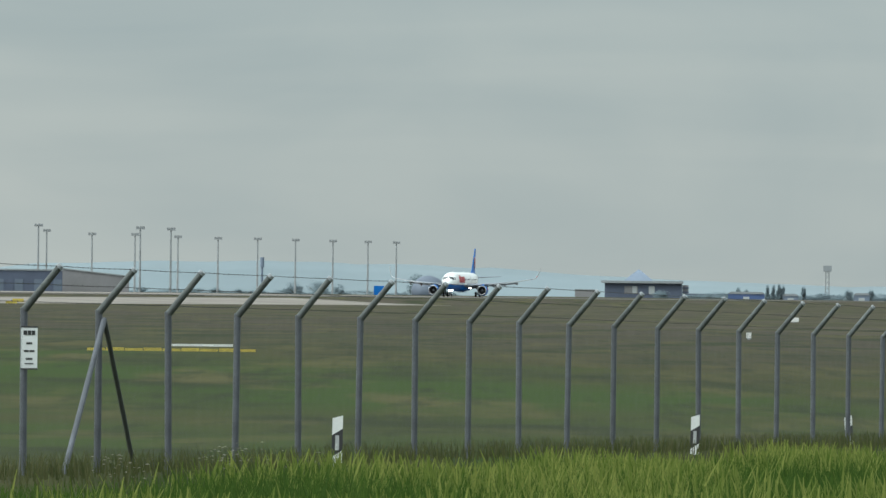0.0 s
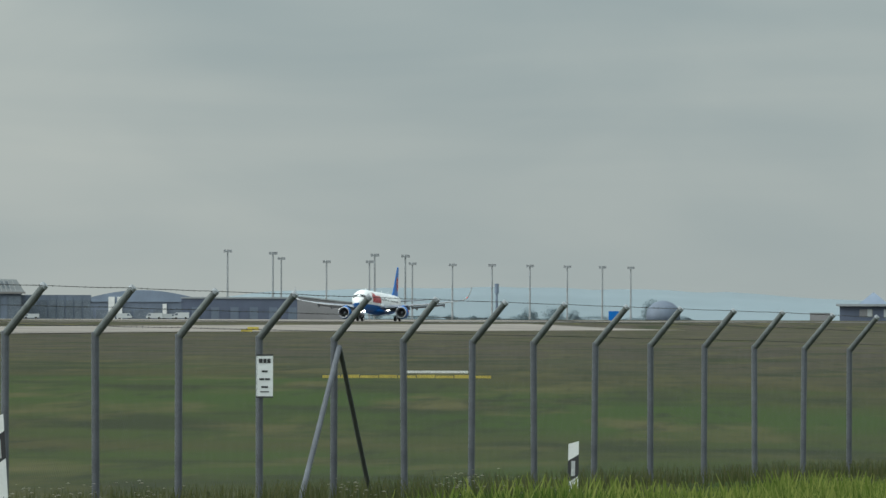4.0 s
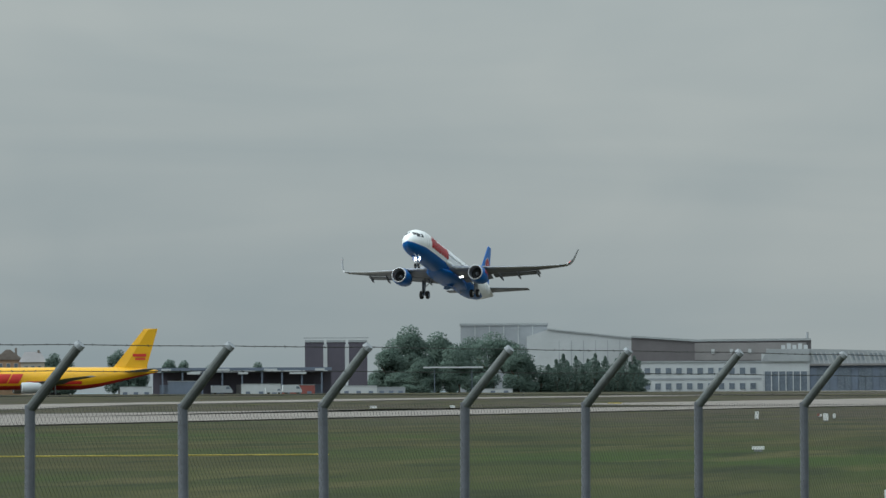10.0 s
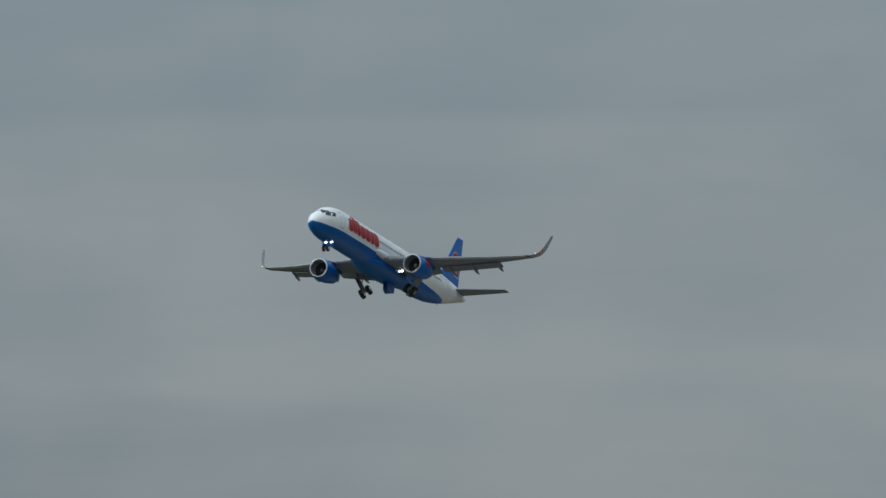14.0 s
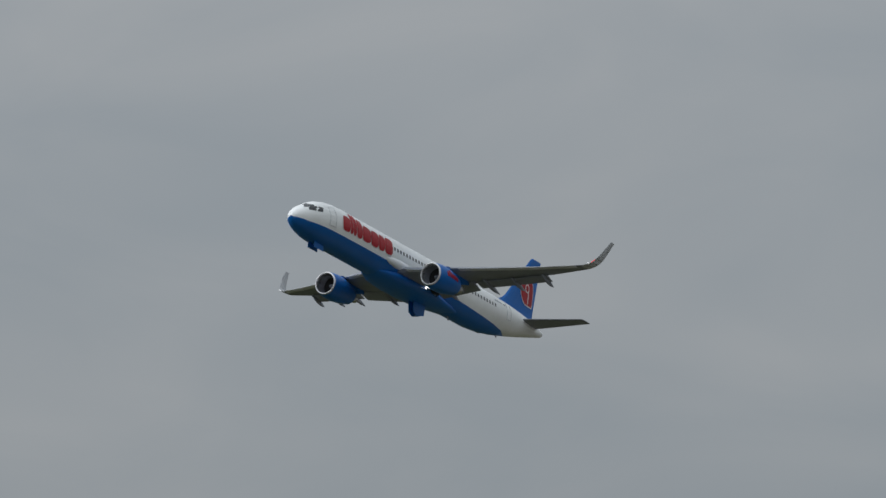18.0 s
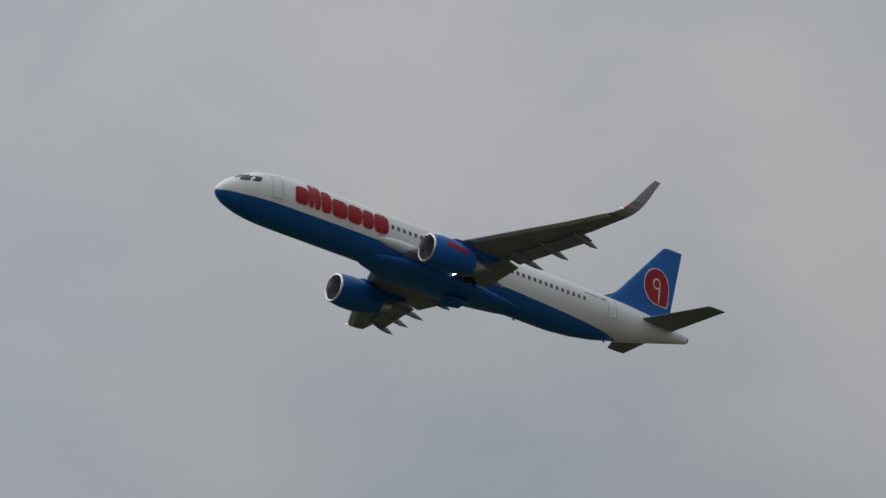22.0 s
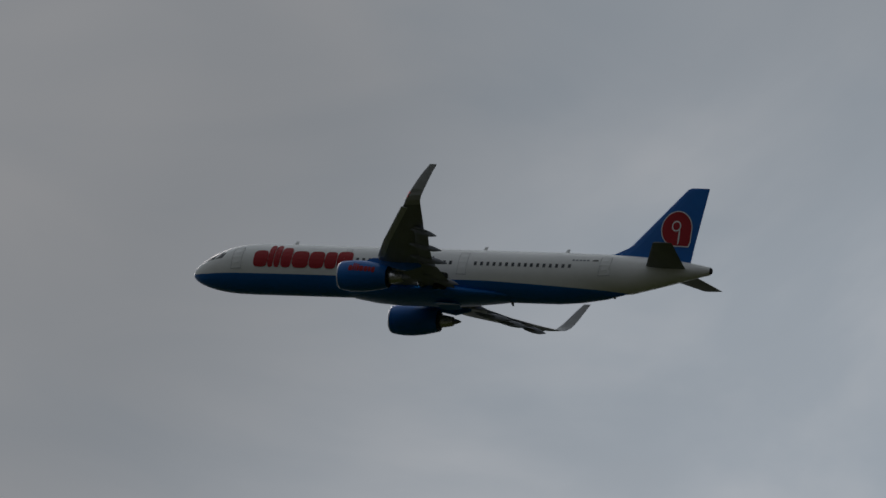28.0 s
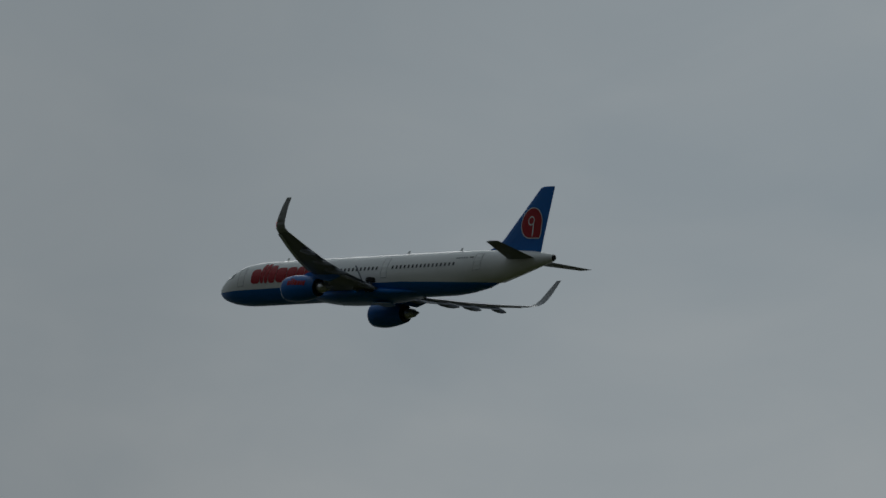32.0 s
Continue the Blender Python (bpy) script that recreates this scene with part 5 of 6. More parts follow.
    # containers and huts
    for x0, x1, h, mt, lab in ((560, 630, 4.2, "clad_white", "white low cabin"), (632, 690, 3.9, "container_red", "red brown container"), (735, 800, 3.6, "clad_white", "white container"), (800, 850, 3.2, "clad_grey", "grey container"), (970, 1040, 2.6, "clad_white", "white low shed"), (345, 402, 3.6, "clad_white", "white low cabin"), (430, 480, 5.0, "clad_blue", "dark parked lorry body")):
        ob, w = block("container", lab + " beyond the runway", xb(7.6, x0), xb(7.6, x1), 2380, h, M[mt], 3, "container")
        part("roof_edge", boxes((-w / 2 - 0.1, w / 2 + 0.1, -0.1, 3.1, h, h + 0.15)), M["roof_grey"], ob)
        for i in range(3):
            x = -w / 2 + w * (i + 0.5) / 3
            part("door", boxes((x - 0.6, x + 0.6, -0.06, 0.0, 0.1, min(2.3, h - 0.4))), M["clad_blue"], ob)
    # far operations building and lattice tower at the right end
    d = 3700
    b0, b1 = xb(-0.02, 1064), xb(-0.02, 1212)
    ob, w = block("operations_building", "distant dark building with an overhanging flat roof", b0 - 0.02, b1 + 0.02, d, 7.6, M["clad_slate"], 20)
    part("roof", boxes((-w / 2 - 1.5, w / 2 + 0.5, -2, 22, 7.6, 8.6)), M["clad_grey"], ob)
    part("roof_pyramid", loft([[(-2.0 + x * k, 8 + y * k, z) for x, y in ((-6, -6), (6, -6), (6, 6), (-6, 6))] for k, z in ((1.0, 8.6), (0.52, 11.0), (0.03, 13.3))]), M["clad_far"], ob, "grey pyramid roof light")
    for x, ww, mt in ((-5.0, 5.5, "clad_dusty"), (-3.6, 1.8, "clad_white"), (3.4, 2.4, "clad_white")):
        part("window", boxes((x - ww / 2, x + ww / 2, -0.14 if mt == "clad_white" else -0.1, 0.0, 3.2, 6.4)), M[mt], ob, "pale window front")
    part("stair_tower", boxes((w / 2 + 0.2, w / 2 + 2.6, 2, 8, 0, 7.0)), M["clad_dusty"], ob)
    for i in range(3):
        part("landing", boxes((w / 2 + 0.1, w / 2 + 2.8, 1.6, 2.0, 2.2 + 1.7 * i, 2.7 + 1.7 * i)), M["clad_slate"], ob)
    ob, w = block("pale_block", "distant low pale block beside the dark building", xb(-0.02, 1017), xb(-0.02, 1053), d, 4.6, M["clad_dusty"], 10)
    part("roof_edge", boxes((-w / 2 - 0.2, w / 2 + 0.2, -0.2, 10.2, 4.6, 4.9)), M["clad_grey"], ob)
    ob, w = block("low_annex", "distant low dark shed", xb(-0.02, 1212), xb(-0.02, 1290), d, 3.6, M["clad_blue"], 10)
    b = xb(-0.02, 1463)
    ob = thing("lattice_tower", "distant slim lattice tower with a wide head", "tower", at(b, 3700))
    for x, y in ((-0.9, -0.9), (0.9, -0.9), (-0.9, 0.9), (0.9, 0.9)):
        part("leg", rods(((x, y, 0), (x * 0.7, y * 0.7, 14), 0.2, 0.15), n=6), M["mast"], ob)
    for i in range(6):
        z = 1 + i * 2.2
        part("brace", rods(((-0.85, -0.85, z), (0.85, -0.85, z + 2.1), 0.09, 0.09), ((0.85, -0.85, z), (-0.85, -0.85, z + 2.1), 0.09, 0.09), n=5), M["mast"], ob)
    part("head", boxes((-1.7, 1.7, -1.7, 1.7, 13.2, 15.6)), M["clad_grey"], ob)
    ob = thing("slim_tower", "distant slim blue-grey tower with a thicker head", "tower", at(1.13, 3900))
    part("shaft", rods(((0, 0, 0), (0, 0, 14.2), 0.62, 0.5), n=10), M["clad_far"], ob)
    part("head", rods(((0, 0, 13.0), (0, 0, 17.3), 0.95, 0.95), n=12), M["clad_far"], ob)
    # grey dome near the runway's far end
    ob = thing("radar_dome", "pale grey dome behind a tree", "dome", at(xb(0.58, 925), 3500))
    part("shell", loft([[(r * math.cos(a), r * math.sin(a), z) for a in [2 * math.pi * i / 24 for i in range(24)]] for r, z in ((6.5, 0), (6.6, 4), (5.8, 6.4), (4.2, 8.1), (2.0, 9.1), (0.2, 9.4))]), M["clad_blue"], ob, smooth=True)
    ob, w = block("blue_shed", "small bright blue shed", xb(-0.02, 661), xb(-0.02, 679), 3300, 5.0, M["skin_blue"], 6)
    # houses behind the freight apron
    for x0, x1, h, lab, wall, roof, slope in ((207, 250, 15.3, "pale house with a dark slate pitched roof", "plaster", "roof_slate", 1.4), (250, 298, 15.8, "ochre house with a brown gable", "ochre", "roof_tile", 3.2), (296, 338, 15.0, "plastered house with a grey pitched roof", "plaster", "clad_dim", 2.4)):
        b0, b1 = xb(8.05, x0), xb(8.05, x1)
        d = 2800 + (15 if wall == "ochre" else 0)
        b = (b0 + b1) / 2
        w = (b0 - b1) * math.pi / 180 * d
        ob = thing("house", lab, "house", at(b, d))
        part("wall", boxes((-w / 2, w / 2, 0, 10, 0, h - 3.0)), M[wall], ob)
        if wall == "ochre":
            part("roof", prism([(-w / 2 - 0.5, h - 3.2), (w / 2 + 0.5, h - 3.2), (0.6, h), (-0.6, h)], -0.5, 10.5), M[roof], ob)
        else:
            part("roof", loft([[(-w / 2 - 0.6, -0.6, h - 3.2), (w / 2 + 0.6, -0.6, h - 3.2), (w / 2 + 0.6, 10.6, h - 3.2), (-w / 2 - 0.6, 10.6, h - 3.2)], [(-w / 2 + slope - 1.2, 4.6, h), (w / 2 - slope + 1.2, 4.6, h), (w / 2 - slope + 1.2, 5.4, h), (-w / 2 + slope - 1.2, 5.4, h)]]), M[roof], ob)
        windows(ob, -w / 2 + 0.6, w / 2 - 0.6, (h - 5.9, h - 9.0), 3, 1.1, 1.5)
        part("chimney", boxes((w / 2 - 2.2, w / 2 - 1.5, 4, 5, h - 2, h + 0.5)), M["roof_tile"], ob)
    # trees
    G = "trees beyond the runway"
    for b, d, h, w, s in ((xb(5.79, 352), 2560, 21.3, 17, 1), (xb(5.79, 402), 2575, 19.5, 15, 2), (xb(5.79, 500), 2560, 19.2, 21, 3), (xb(5.79, 318), 2540, 16, 12, 4), (xb(5.79, 545), 2540, 15.5, 14, 5), (xb(5.79, 440), 2530, 16, 17, 6), (xb(5.79, 585), 2545, 9.5, 12, 7), (xb(5.79, 462), 2580, 18, 15, 8), (xb(5.79, 375), 2525, 12, 14, 9), (xb(5.79, 660), 2560, 8.5, 16, 71), (xb(5.79, 720), 2560, 8, 14, 72), (xb(5.79, 610), 2555, 8.5, 13, 73), (xb(5.79, 690), 2555, 8.5, 15, 74), (xb(5.79, 750), 2558, 8.5, 10, 75), (xb(5.79, 298), 2550, 8.5, 12, 76), (xb(5.79, 335), 2530, 8, 14, 77)):
        tree(b, d, h, w, s, group=G)
    for i in range(15):
        x = 600 + i * 10.8 + (i * 5 % 3) * 1.5
        tree(xb(5.79, x), 2545 - (i % 2) * 4, 9.3 + (i * 7 % 5) * 0.75, 5.6, 20 + i, "slim dark poplar in a row", slim=True, group="row of poplars")
    for i, (x, h, w) in enumerate(((90, 7, 7), (20, 10, 9), (45, 11, 8), (75, 10, 9), (110, 11.5, 9), (150, 9, 8), (190, 11, 9), (355, 12, 10), (380, 10, 9), (470, 13, 10), (500, 11, 9), (560, 10, 8), (585, 9.5, 7), (630, 8, 7), (715, 9, 7))):
        tree(xb(8.05, x), 2850, h + 3, w, 40 + i, "dark green tree behind the apron", group=G)
    for i, (x, h, w) in enumerate(((55, 15, 15), (92, 16, 14), (130, 18, 9), (150, 16, 14), (172, 15, 14), (204, 17, 13), (240, 16, 12), (262, 15.5, 9), (300, 14, 12), (352, 15.5, 14), (372, 16, 10))):
        tree(xb(8.68, x), 2860, h, w, 140 + i, "dark green tree behind the apron", group=G)
    # far trees and hedges, with distance haze put into their leaf colour
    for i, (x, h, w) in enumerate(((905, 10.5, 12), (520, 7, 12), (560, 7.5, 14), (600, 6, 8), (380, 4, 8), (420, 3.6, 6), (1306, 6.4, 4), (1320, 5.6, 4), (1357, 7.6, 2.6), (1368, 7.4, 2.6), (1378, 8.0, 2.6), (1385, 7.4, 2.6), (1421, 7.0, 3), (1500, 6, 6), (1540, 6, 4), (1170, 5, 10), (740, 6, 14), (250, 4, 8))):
        tree(xb(-0.02 if x != 905 else 0.58, x), 3600, h, w, 70 + i, "distant green tree with haze painted into its leaf colour", M["hazed_leaf"], group="distant trees")
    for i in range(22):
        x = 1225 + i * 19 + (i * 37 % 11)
        tree(xb(-0.02, x), 3620, 3.2 + (i * 7 % 5) * 0.35, 15 + (i % 3) * 3, 200 + i, "distant hedge along the field, haze painted into its leaf colour", M["hazed_leaf"], group="distant hedges")
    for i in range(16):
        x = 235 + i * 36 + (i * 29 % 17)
        tree(xb(-0.02, x), 3640, 2.6 + (i * 5 % 4) * 0.4, 16 + (i % 3) * 3, 240 + i, "distant hedge along the field, haze painted into its leaf colour", M["hazed_leaf"], group="distant hedges")
    for x0, x1, h in ((1288, 1352, 3.6), (1385, 1412, 3.0), (1510, 1538, 3.6)):
        ob, w = block("far_shed", "distant slate blue shed with a pale roof", xb(-0.02, x0), xb(-0.02, x1), 3580, h, M["shed_blue"] if x0 == 1288 else M["clad_far"], 8, "shed")
        part("roof", prism([(-w / 2 - 0.3, h), (w / 2 + 0.3, h), (w / 2 - 0.8, h + 0.9), (-w / 2 + 0.8, h + 0.9)], -0.3, 8.3), M["clad_grey"], ob)
        part("gate", boxes((-1.2, 1.2, -0.1, 0, 0.1, h * 0.7)), M["clad_white"], ob)
    # wooded hills on the horizon, their blue haze painted into the colour
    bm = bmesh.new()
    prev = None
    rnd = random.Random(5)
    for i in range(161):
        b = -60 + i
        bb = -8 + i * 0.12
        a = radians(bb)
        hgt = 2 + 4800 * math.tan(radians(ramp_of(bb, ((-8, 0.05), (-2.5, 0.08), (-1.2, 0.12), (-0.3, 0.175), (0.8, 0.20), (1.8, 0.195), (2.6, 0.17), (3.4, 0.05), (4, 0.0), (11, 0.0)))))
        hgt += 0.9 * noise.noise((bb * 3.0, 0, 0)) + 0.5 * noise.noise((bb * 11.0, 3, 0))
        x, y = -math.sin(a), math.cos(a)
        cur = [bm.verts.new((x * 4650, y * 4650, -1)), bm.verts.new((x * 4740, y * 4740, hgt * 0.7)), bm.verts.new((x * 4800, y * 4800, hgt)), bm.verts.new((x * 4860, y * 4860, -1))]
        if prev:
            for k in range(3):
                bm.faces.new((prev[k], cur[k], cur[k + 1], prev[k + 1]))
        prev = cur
    tagged(part("hills_backdrop", bm, M["hill"], smooth=True), "low wooded hills far away, blue-green from painted haze", "hills", kind="structure")


build_masts()
build_airport()


# ---- freight side: parked yellow freighter and hangar ----
def build_freighter():
    d = 2260
    jet = thing("cargo_airliner", "parked yellow cargo airliner with a red belly stripe", "airliner", at(xb(8.05, 352), d, 0.95, 180 + 8))
    prof = ((0, 3.6, 0.1), (0.5, 3.7, 0.9), (1.5, 3.95, 1.6), (3.5, 4.4, 2.35), (6, 4.75, 2.75), (8, 4.8, 2.82), (33, 4.8, 2.82), (38, 5.15, 2.45), (43, 5.75, 1.8), (48, 6.25, 1.05), (51.5, 6.5, 0.5), (52.5, 6.5, 0.25))
    def ring(s, zc, r, a0, a1, n):
        return [(26 - s, r * math.cos(a0 + (a1 - a0) * i / n), zc + r * math.sin(a0 + (a1 - a0) * i / n)) for i in range(n + 1)]
    wl = radians(-38)
    part("upper_fuselage", loft([ring(s, z, r, wl, math.pi - wl, 16) for s, z, r in prof], closed=False, cap=False), M["freight_yellow"], jet, smooth=True)
    part("red_belly", loft([ring(s, z, r, math.pi - wl, 2 * math.pi + wl, 10) for s, z, r in prof], closed=False, cap=False), M["red"], jet, "red lower fuselage", smooth=True)
    fin = [[(26 - s, t, z) for s, t in ((a, 0), ((a * 2 + c) / 3, th), (c, 0), ((a * 2 + c) / 3, -th))] for a, c, th, z in ((40.5, 49.8, 0.45, 6.8), (42.0, 50.0, 0.4, 8.3), (48.9, 52.5, 0.2, 16.9), (49.2, 52.5, 0.1, 17.2))]
    f = part("fin", loft(fin), M["freight_yellow"], jet)
    for sd in (1, -1):
        part("brand_bar", boxes((26 - 49.6, 26 - 46.2, sd * 0.36 - 0.03, sd * 0.36 + 0.03, 10.2, 10.9)), M["red"], f, "red bar on the fin")
        part("brand_bar", boxes((26 - 49.4, 26 - 46.8, sd * 0.36 - 0.03, sd * 0.36 + 0.03, 9.4, 9.8)), M["red"], f, "red bar on the fin")
        for s0, s1 in ((6.3, 10.0), (10.3, 14.0), (14.3, 17.0)):
            bm = bmesh.new()
            vs = [[bm.verts.new((26 - q - 1.3 * (a + 24) / 48, sd * 2.93 * math.cos(radians(a)), 4.8 + 2.93 * math.sin(radians(a)))) for a in (-24, -12, 0, 12, 24)] for q in (s0, s1)]
            for k in range(4):
                bm.faces.new((vs[0][k], vs[0][k + 1], vs[1][k + 1], vs[1][k]))
            part("brand_shape", bm, M["red"], jet, "red slanted shape on the side")
        bm = bmesh.new()
        rows = [[bm.verts.new((26 - q, sd * 2.93 * math.cos(radians(a)), 4.8 + 2.93 * math.sin(radians(a)))) for a in (-30, -22, -13)] for q in (19.0, 24.0, 29.0, 33.0)]
        for p, q in zip(rows, rows[1:]):
            for k in (0, 1):
                bm.faces.new((p[k], p[k + 1], q[k + 1], q[k]))
        part("side_stripe", bm, M["red"], jet, "red stripe along the side")
        wing = part("wing", loft([[(26 - a, sd * y, z), (26 - (a + c) / 2, sd * y, z + th), (26 - c, sd * y, z), (26 - (a + c) / 2, sd * y, z - th)] for y, a, c, z, th in ((2.2, 17.5, 28.5, 3.4, 0.6), (8, 21.5, 29.0, 4.0, 0.4), (22.0, 31.0, 34.0, 5.3, 0.15))]), M["clad_grey"], jet, "grey swept wing")
        part("tailplane", loft([[(26 - a, sd * y, z), (26 - (a + c) / 2, sd * y, z + 0.2), (26 - c, sd * y, z), (26 - (a + c) / 2, sd * y, z - 0.2)] for y, a, c, z in ((0.8, 43.5, 49.5, 6.5), (8.0, 49.3, 51.6, 7.2))]), M["clad_grey"], jet)
        eng = part("engine", loft([[(26 - s, sd * 7.9 + r * math.cos(a), 2.5 + r * math.sin(a)) for a in [2 * math.pi * i / 20 for i in range(20)]] for s, r in ((17.0, 1.2), (17.3, 1.35), (19, 1.45), (21.5, 1.25), (23, 0.8))], cap=True), M["clad_white"], jet, "pale engine nacelle", smooth=True)
        part("inlet", rods(((26 - 16.98, sd * 7.9, 2.5), (26 - 17.1, sd * 7.9, 2.5), 1.12, 1.12), n=20), M["dark"], eng)
        leg = part("main_gear", rods(((26 - 26, sd * 4.8, 0.7), (26 - 26, sd * 4.6, 3.2), 0.2, 0.2), n=8), M["mast"], jet)
        for dx in (-0.7, 0.7):
            part("tyre", rods(((26 - 26 + dx, sd * 4.8 - 0.7, 0.64), (26 - 26 + dx, sd * 4.8 + 0.7, 0.64), 0.62, 0.62), n=16), M["tyre"], leg)
    nose = part("nose_gear", rods(((26 - 6.5, 0, 0.5), (26 - 6.5, 0, 2.6), 0.16, 0.16), n=8), M["mast"], jet)
    part("tyre", rods(((26 - 6.5, -0.4, 0.5), (26 - 6.5, 0.4, 0.5), 0.5, 0.5), n=14), M["tyre"], nose)
    part("cockpit_window", boxes((26 - 2.6, 26 - 1.7, -1.35, 1.35, 5.05, 5.5)), M["cockpit"], jet)


build_freighter()


def build_freight_hangar():
    d = 1900
    right = 11.322
    w = 95.0
    m = at(right, d)
    ob = thing("freight_hangar", "huge grey hangar with a yellow frame and steel roof truss", "hangar", m)
    H = EYE + d * math.tan(radians(0.798))
    part("wall", boxes((-w, -1.4, 0.3, 60, 0, H - 3.6)), M["clad_grey"], ob)
    part("fascia", boxes((-w, 0, -0.4, 60, H - 3.8, H)), M["hangar_yellow"], ob, "yellow fascia along the roof edge")
    part("corner_frame", boxes((-1.5, 0, -0.4, 60, 0, H - 3.8)), M["hangar_yellow"], ob, "yellow corner frame")
    for x in (-16.2, -34.5, -53, -72):
        part("door_column", boxes((x - 1.5, x + 1.5, -0.2, 0.3, 0, H - 3.8)), M["clad_blue"], ob)
        part("column_edge", boxes((x + 1.1, x + 1.6, -0.35, -0.2, 0, H - 3.8)), M["mast"], ob)
    for i in range(5):
        x = -24.5 - i * 18.5
        part("door_leaf", boxes((x - 6.6, x + 6.6, 0.05, 0.3, 0, H - 3.9)), M["clad_grey"], ob)
    part("brand_bar", boxes((-5.6, -1.6, -0.46, -0.4, H - 2.6, H - 1.2)), M["container_red"], ob, "red brand shape")
    part("brand_bar", boxes((-9.2, -7.2, -0.46, -0.4, H - 2.0, H - 1.4)), M["container_red"], ob, "dull red small shape")
    part("brand_bar", boxes((-25.5, -23.2, -0.46, -0.4, H - 2.2, H - 1.2)), M["container_red"], ob, "dull red small shape")
    # roof truss
    top = EYE + d * math.tan(radians(0.982))
    x1 = -4.6
    part("top_chord", boxes((-w, x1, 8, 8.6, top - 0.9, top)), M["lamp_head"], ob)
    for i in range(36):
        x = x1 - i * 2.6
        part("truss_post", boxes((x - 0.3, x + 0.3, 8, 8.5, H, top - 0.4)), M["lamp_head"], ob)
        if i < 35:
            part("truss_brace", rods(((x, 8.2, top - 0.5), (x - 2.6, 8.2, H + 0.2), 0.08, 0.08), n=5), M["lamp_head"], ob)
    for i in range(12):
        x = x1 - i * 7.8
        part("truss_post", boxes((x - 0.25, x + 0.25, 20, 20.4, H, top - 0.4)), M["lamp_head"], ob)
    # low grey annex in front of the apron
    ob, w2 = block("apron_annex", "low grey apron building", xb(8.68, 50), xb(8.68, 340), 2350, 7.2, M["clad_grey"], 8)
    for i in range(5):
        x = -w2 / 2 + w2 * (i + 0.5) / 5
        part("gate", boxes((x - 1.6, x + 1.6, -0.1, 0, 0.1, 4.2)), M["clad_blue"] if i % 2 else M["clad_white"], ob)
    for fx, mt in ((0.06, "clad_silo"), (0.13, "clad_silo"), (0.62, "clad_silo")):
        x = -w2 / 2 + w2 * fx
        part("open_gate", boxes((x, x + w2 * 0.055, -0.16, -0.1, 0.1, 4.4)), M[mt], ob, "dark open gate")
    for fx in (0.27, 0.87, 0.96):
        x = -w2 / 2 + w2 * fx
        part("sign", boxes((x, x + 2.6, -0.2, -0.1, 5.0, 6.1)), M["hangar_yellow"], ob, "small orange sign")
    for x in (-w2 / 2 + 19.8, -w2 / 2 + 27):
        part("roof_tent", prism([(x - 2, 7.2), (x + 2, 7.2), (x, 9.6)], 1, 4), M["clad_white"], ob)


build_freight_hangar()


# ---- vans and lorries parked beyond the runway ----
def van(b, d, ln, h, mt, label, turn=0):
    p = at(b, d).translation
    ob = thing("van", label, "van", at(b, d, ground_z(p.x, p.y), turn), "vehicles parked beyond the runway")
    k = ln / 2
    part("body", prism([(-k, 0.35), (k * 0.96, 0.35), (k, 0.75), (k * 0.93, h * 0.52), (k * 0.66, h * 0.95), (k * 0.60, h), (-k * 0.97, h), (-k, h * 0.94)], -0.95, 0.95), M[mt], ob)
    for sd in (1, -1):
        part("side_window", prism([(k * 0.38, h * 0.58), (k * 0.80, h * 0.58), (k * 0.62, h * 0.88), (k * 0.38, h * 0.88)], sd * 0.96 - 0.02, sd * 0.96 + 0.02), M["glass"], ob)
    part("windscreen", prism([(k * 0.90, h * 0.55), (k * 0.94, h * 0.55), (k * 0.71, h * 0.92), (k * 0.67, h * 0.92)], -0.8, 0.8), M["glass"], ob)
    for x in (-k * 0.62, k * 0.62):
        for y in (-0.9, 0.78):
            part("wheel", rods(((x, y, 0.34), (x, y + 0.2, 0.34), 0.34, 0.34), n=14), M["tyre"], ob)
    part("bumper", boxes((k * 0.97, k * 1.02, -0.9, 0.9, 0.35, 0.7)), M["black_plastic"], ob)


for t_turn, x, d, ln, h, mt, lab, turn in (
        (5.79, 144, 2330, 5.0, 2.2, "clad_white", "white parked van beyond the runway", 12), (5.79, 112, 2300, 4.4, 1.4, "clad_white", "low white parked car beyond the runway", 5),
        (5.79, 1427, 2640, 4.6, 1.7, "clad_white", "white parked van by the hall", -8), (5.79, 1480, 2620, 4.8, 1.8, "clad_white", "white parked van by the hall", 170),
        (5.79, 1505, 2650, 4.6, 1.6, "clad_white", "white parked van by the hall", 8), (5.79, 1527, 2630, 4.6, 2.0, "clad_white", "pale parked van by the hall", 175),
        (5.79, 20, 2360, 5.6, 2.2, "clad_grey", "pale grey parked van beyond the runway", 3), (8.68, 124, 2310, 6.4, 3.4, "clad_white", "tall white parked lorry by the grey annex", 4), (8.68, 186, 2310, 5.4, 2.3, "clad_blue", "dark parked van by the grey annex", 170), (8.68, 205, 2300, 4.6, 1.6, "clad_grey", "grey parked car by the annex", 0), (8.68, 245, 2310, 4.4, 1.6, "clad_silo", "dark parked car by the annex", 6), (8.68, 306, 2310, 4.8, 2.0, "clad_silo", "dark parked van by the annex", 175), (8.68, 380, 2200, 4.4, 1.5, "clad_white", "white parked car near the cargo airliner", 4), (5.79, 1262, 2600, 4.6, 1.5, "clad_white", "pale parked car by the dark hall", 175)):
    van(xb(t_turn, x), d, ln, h, mt, lab, turn)


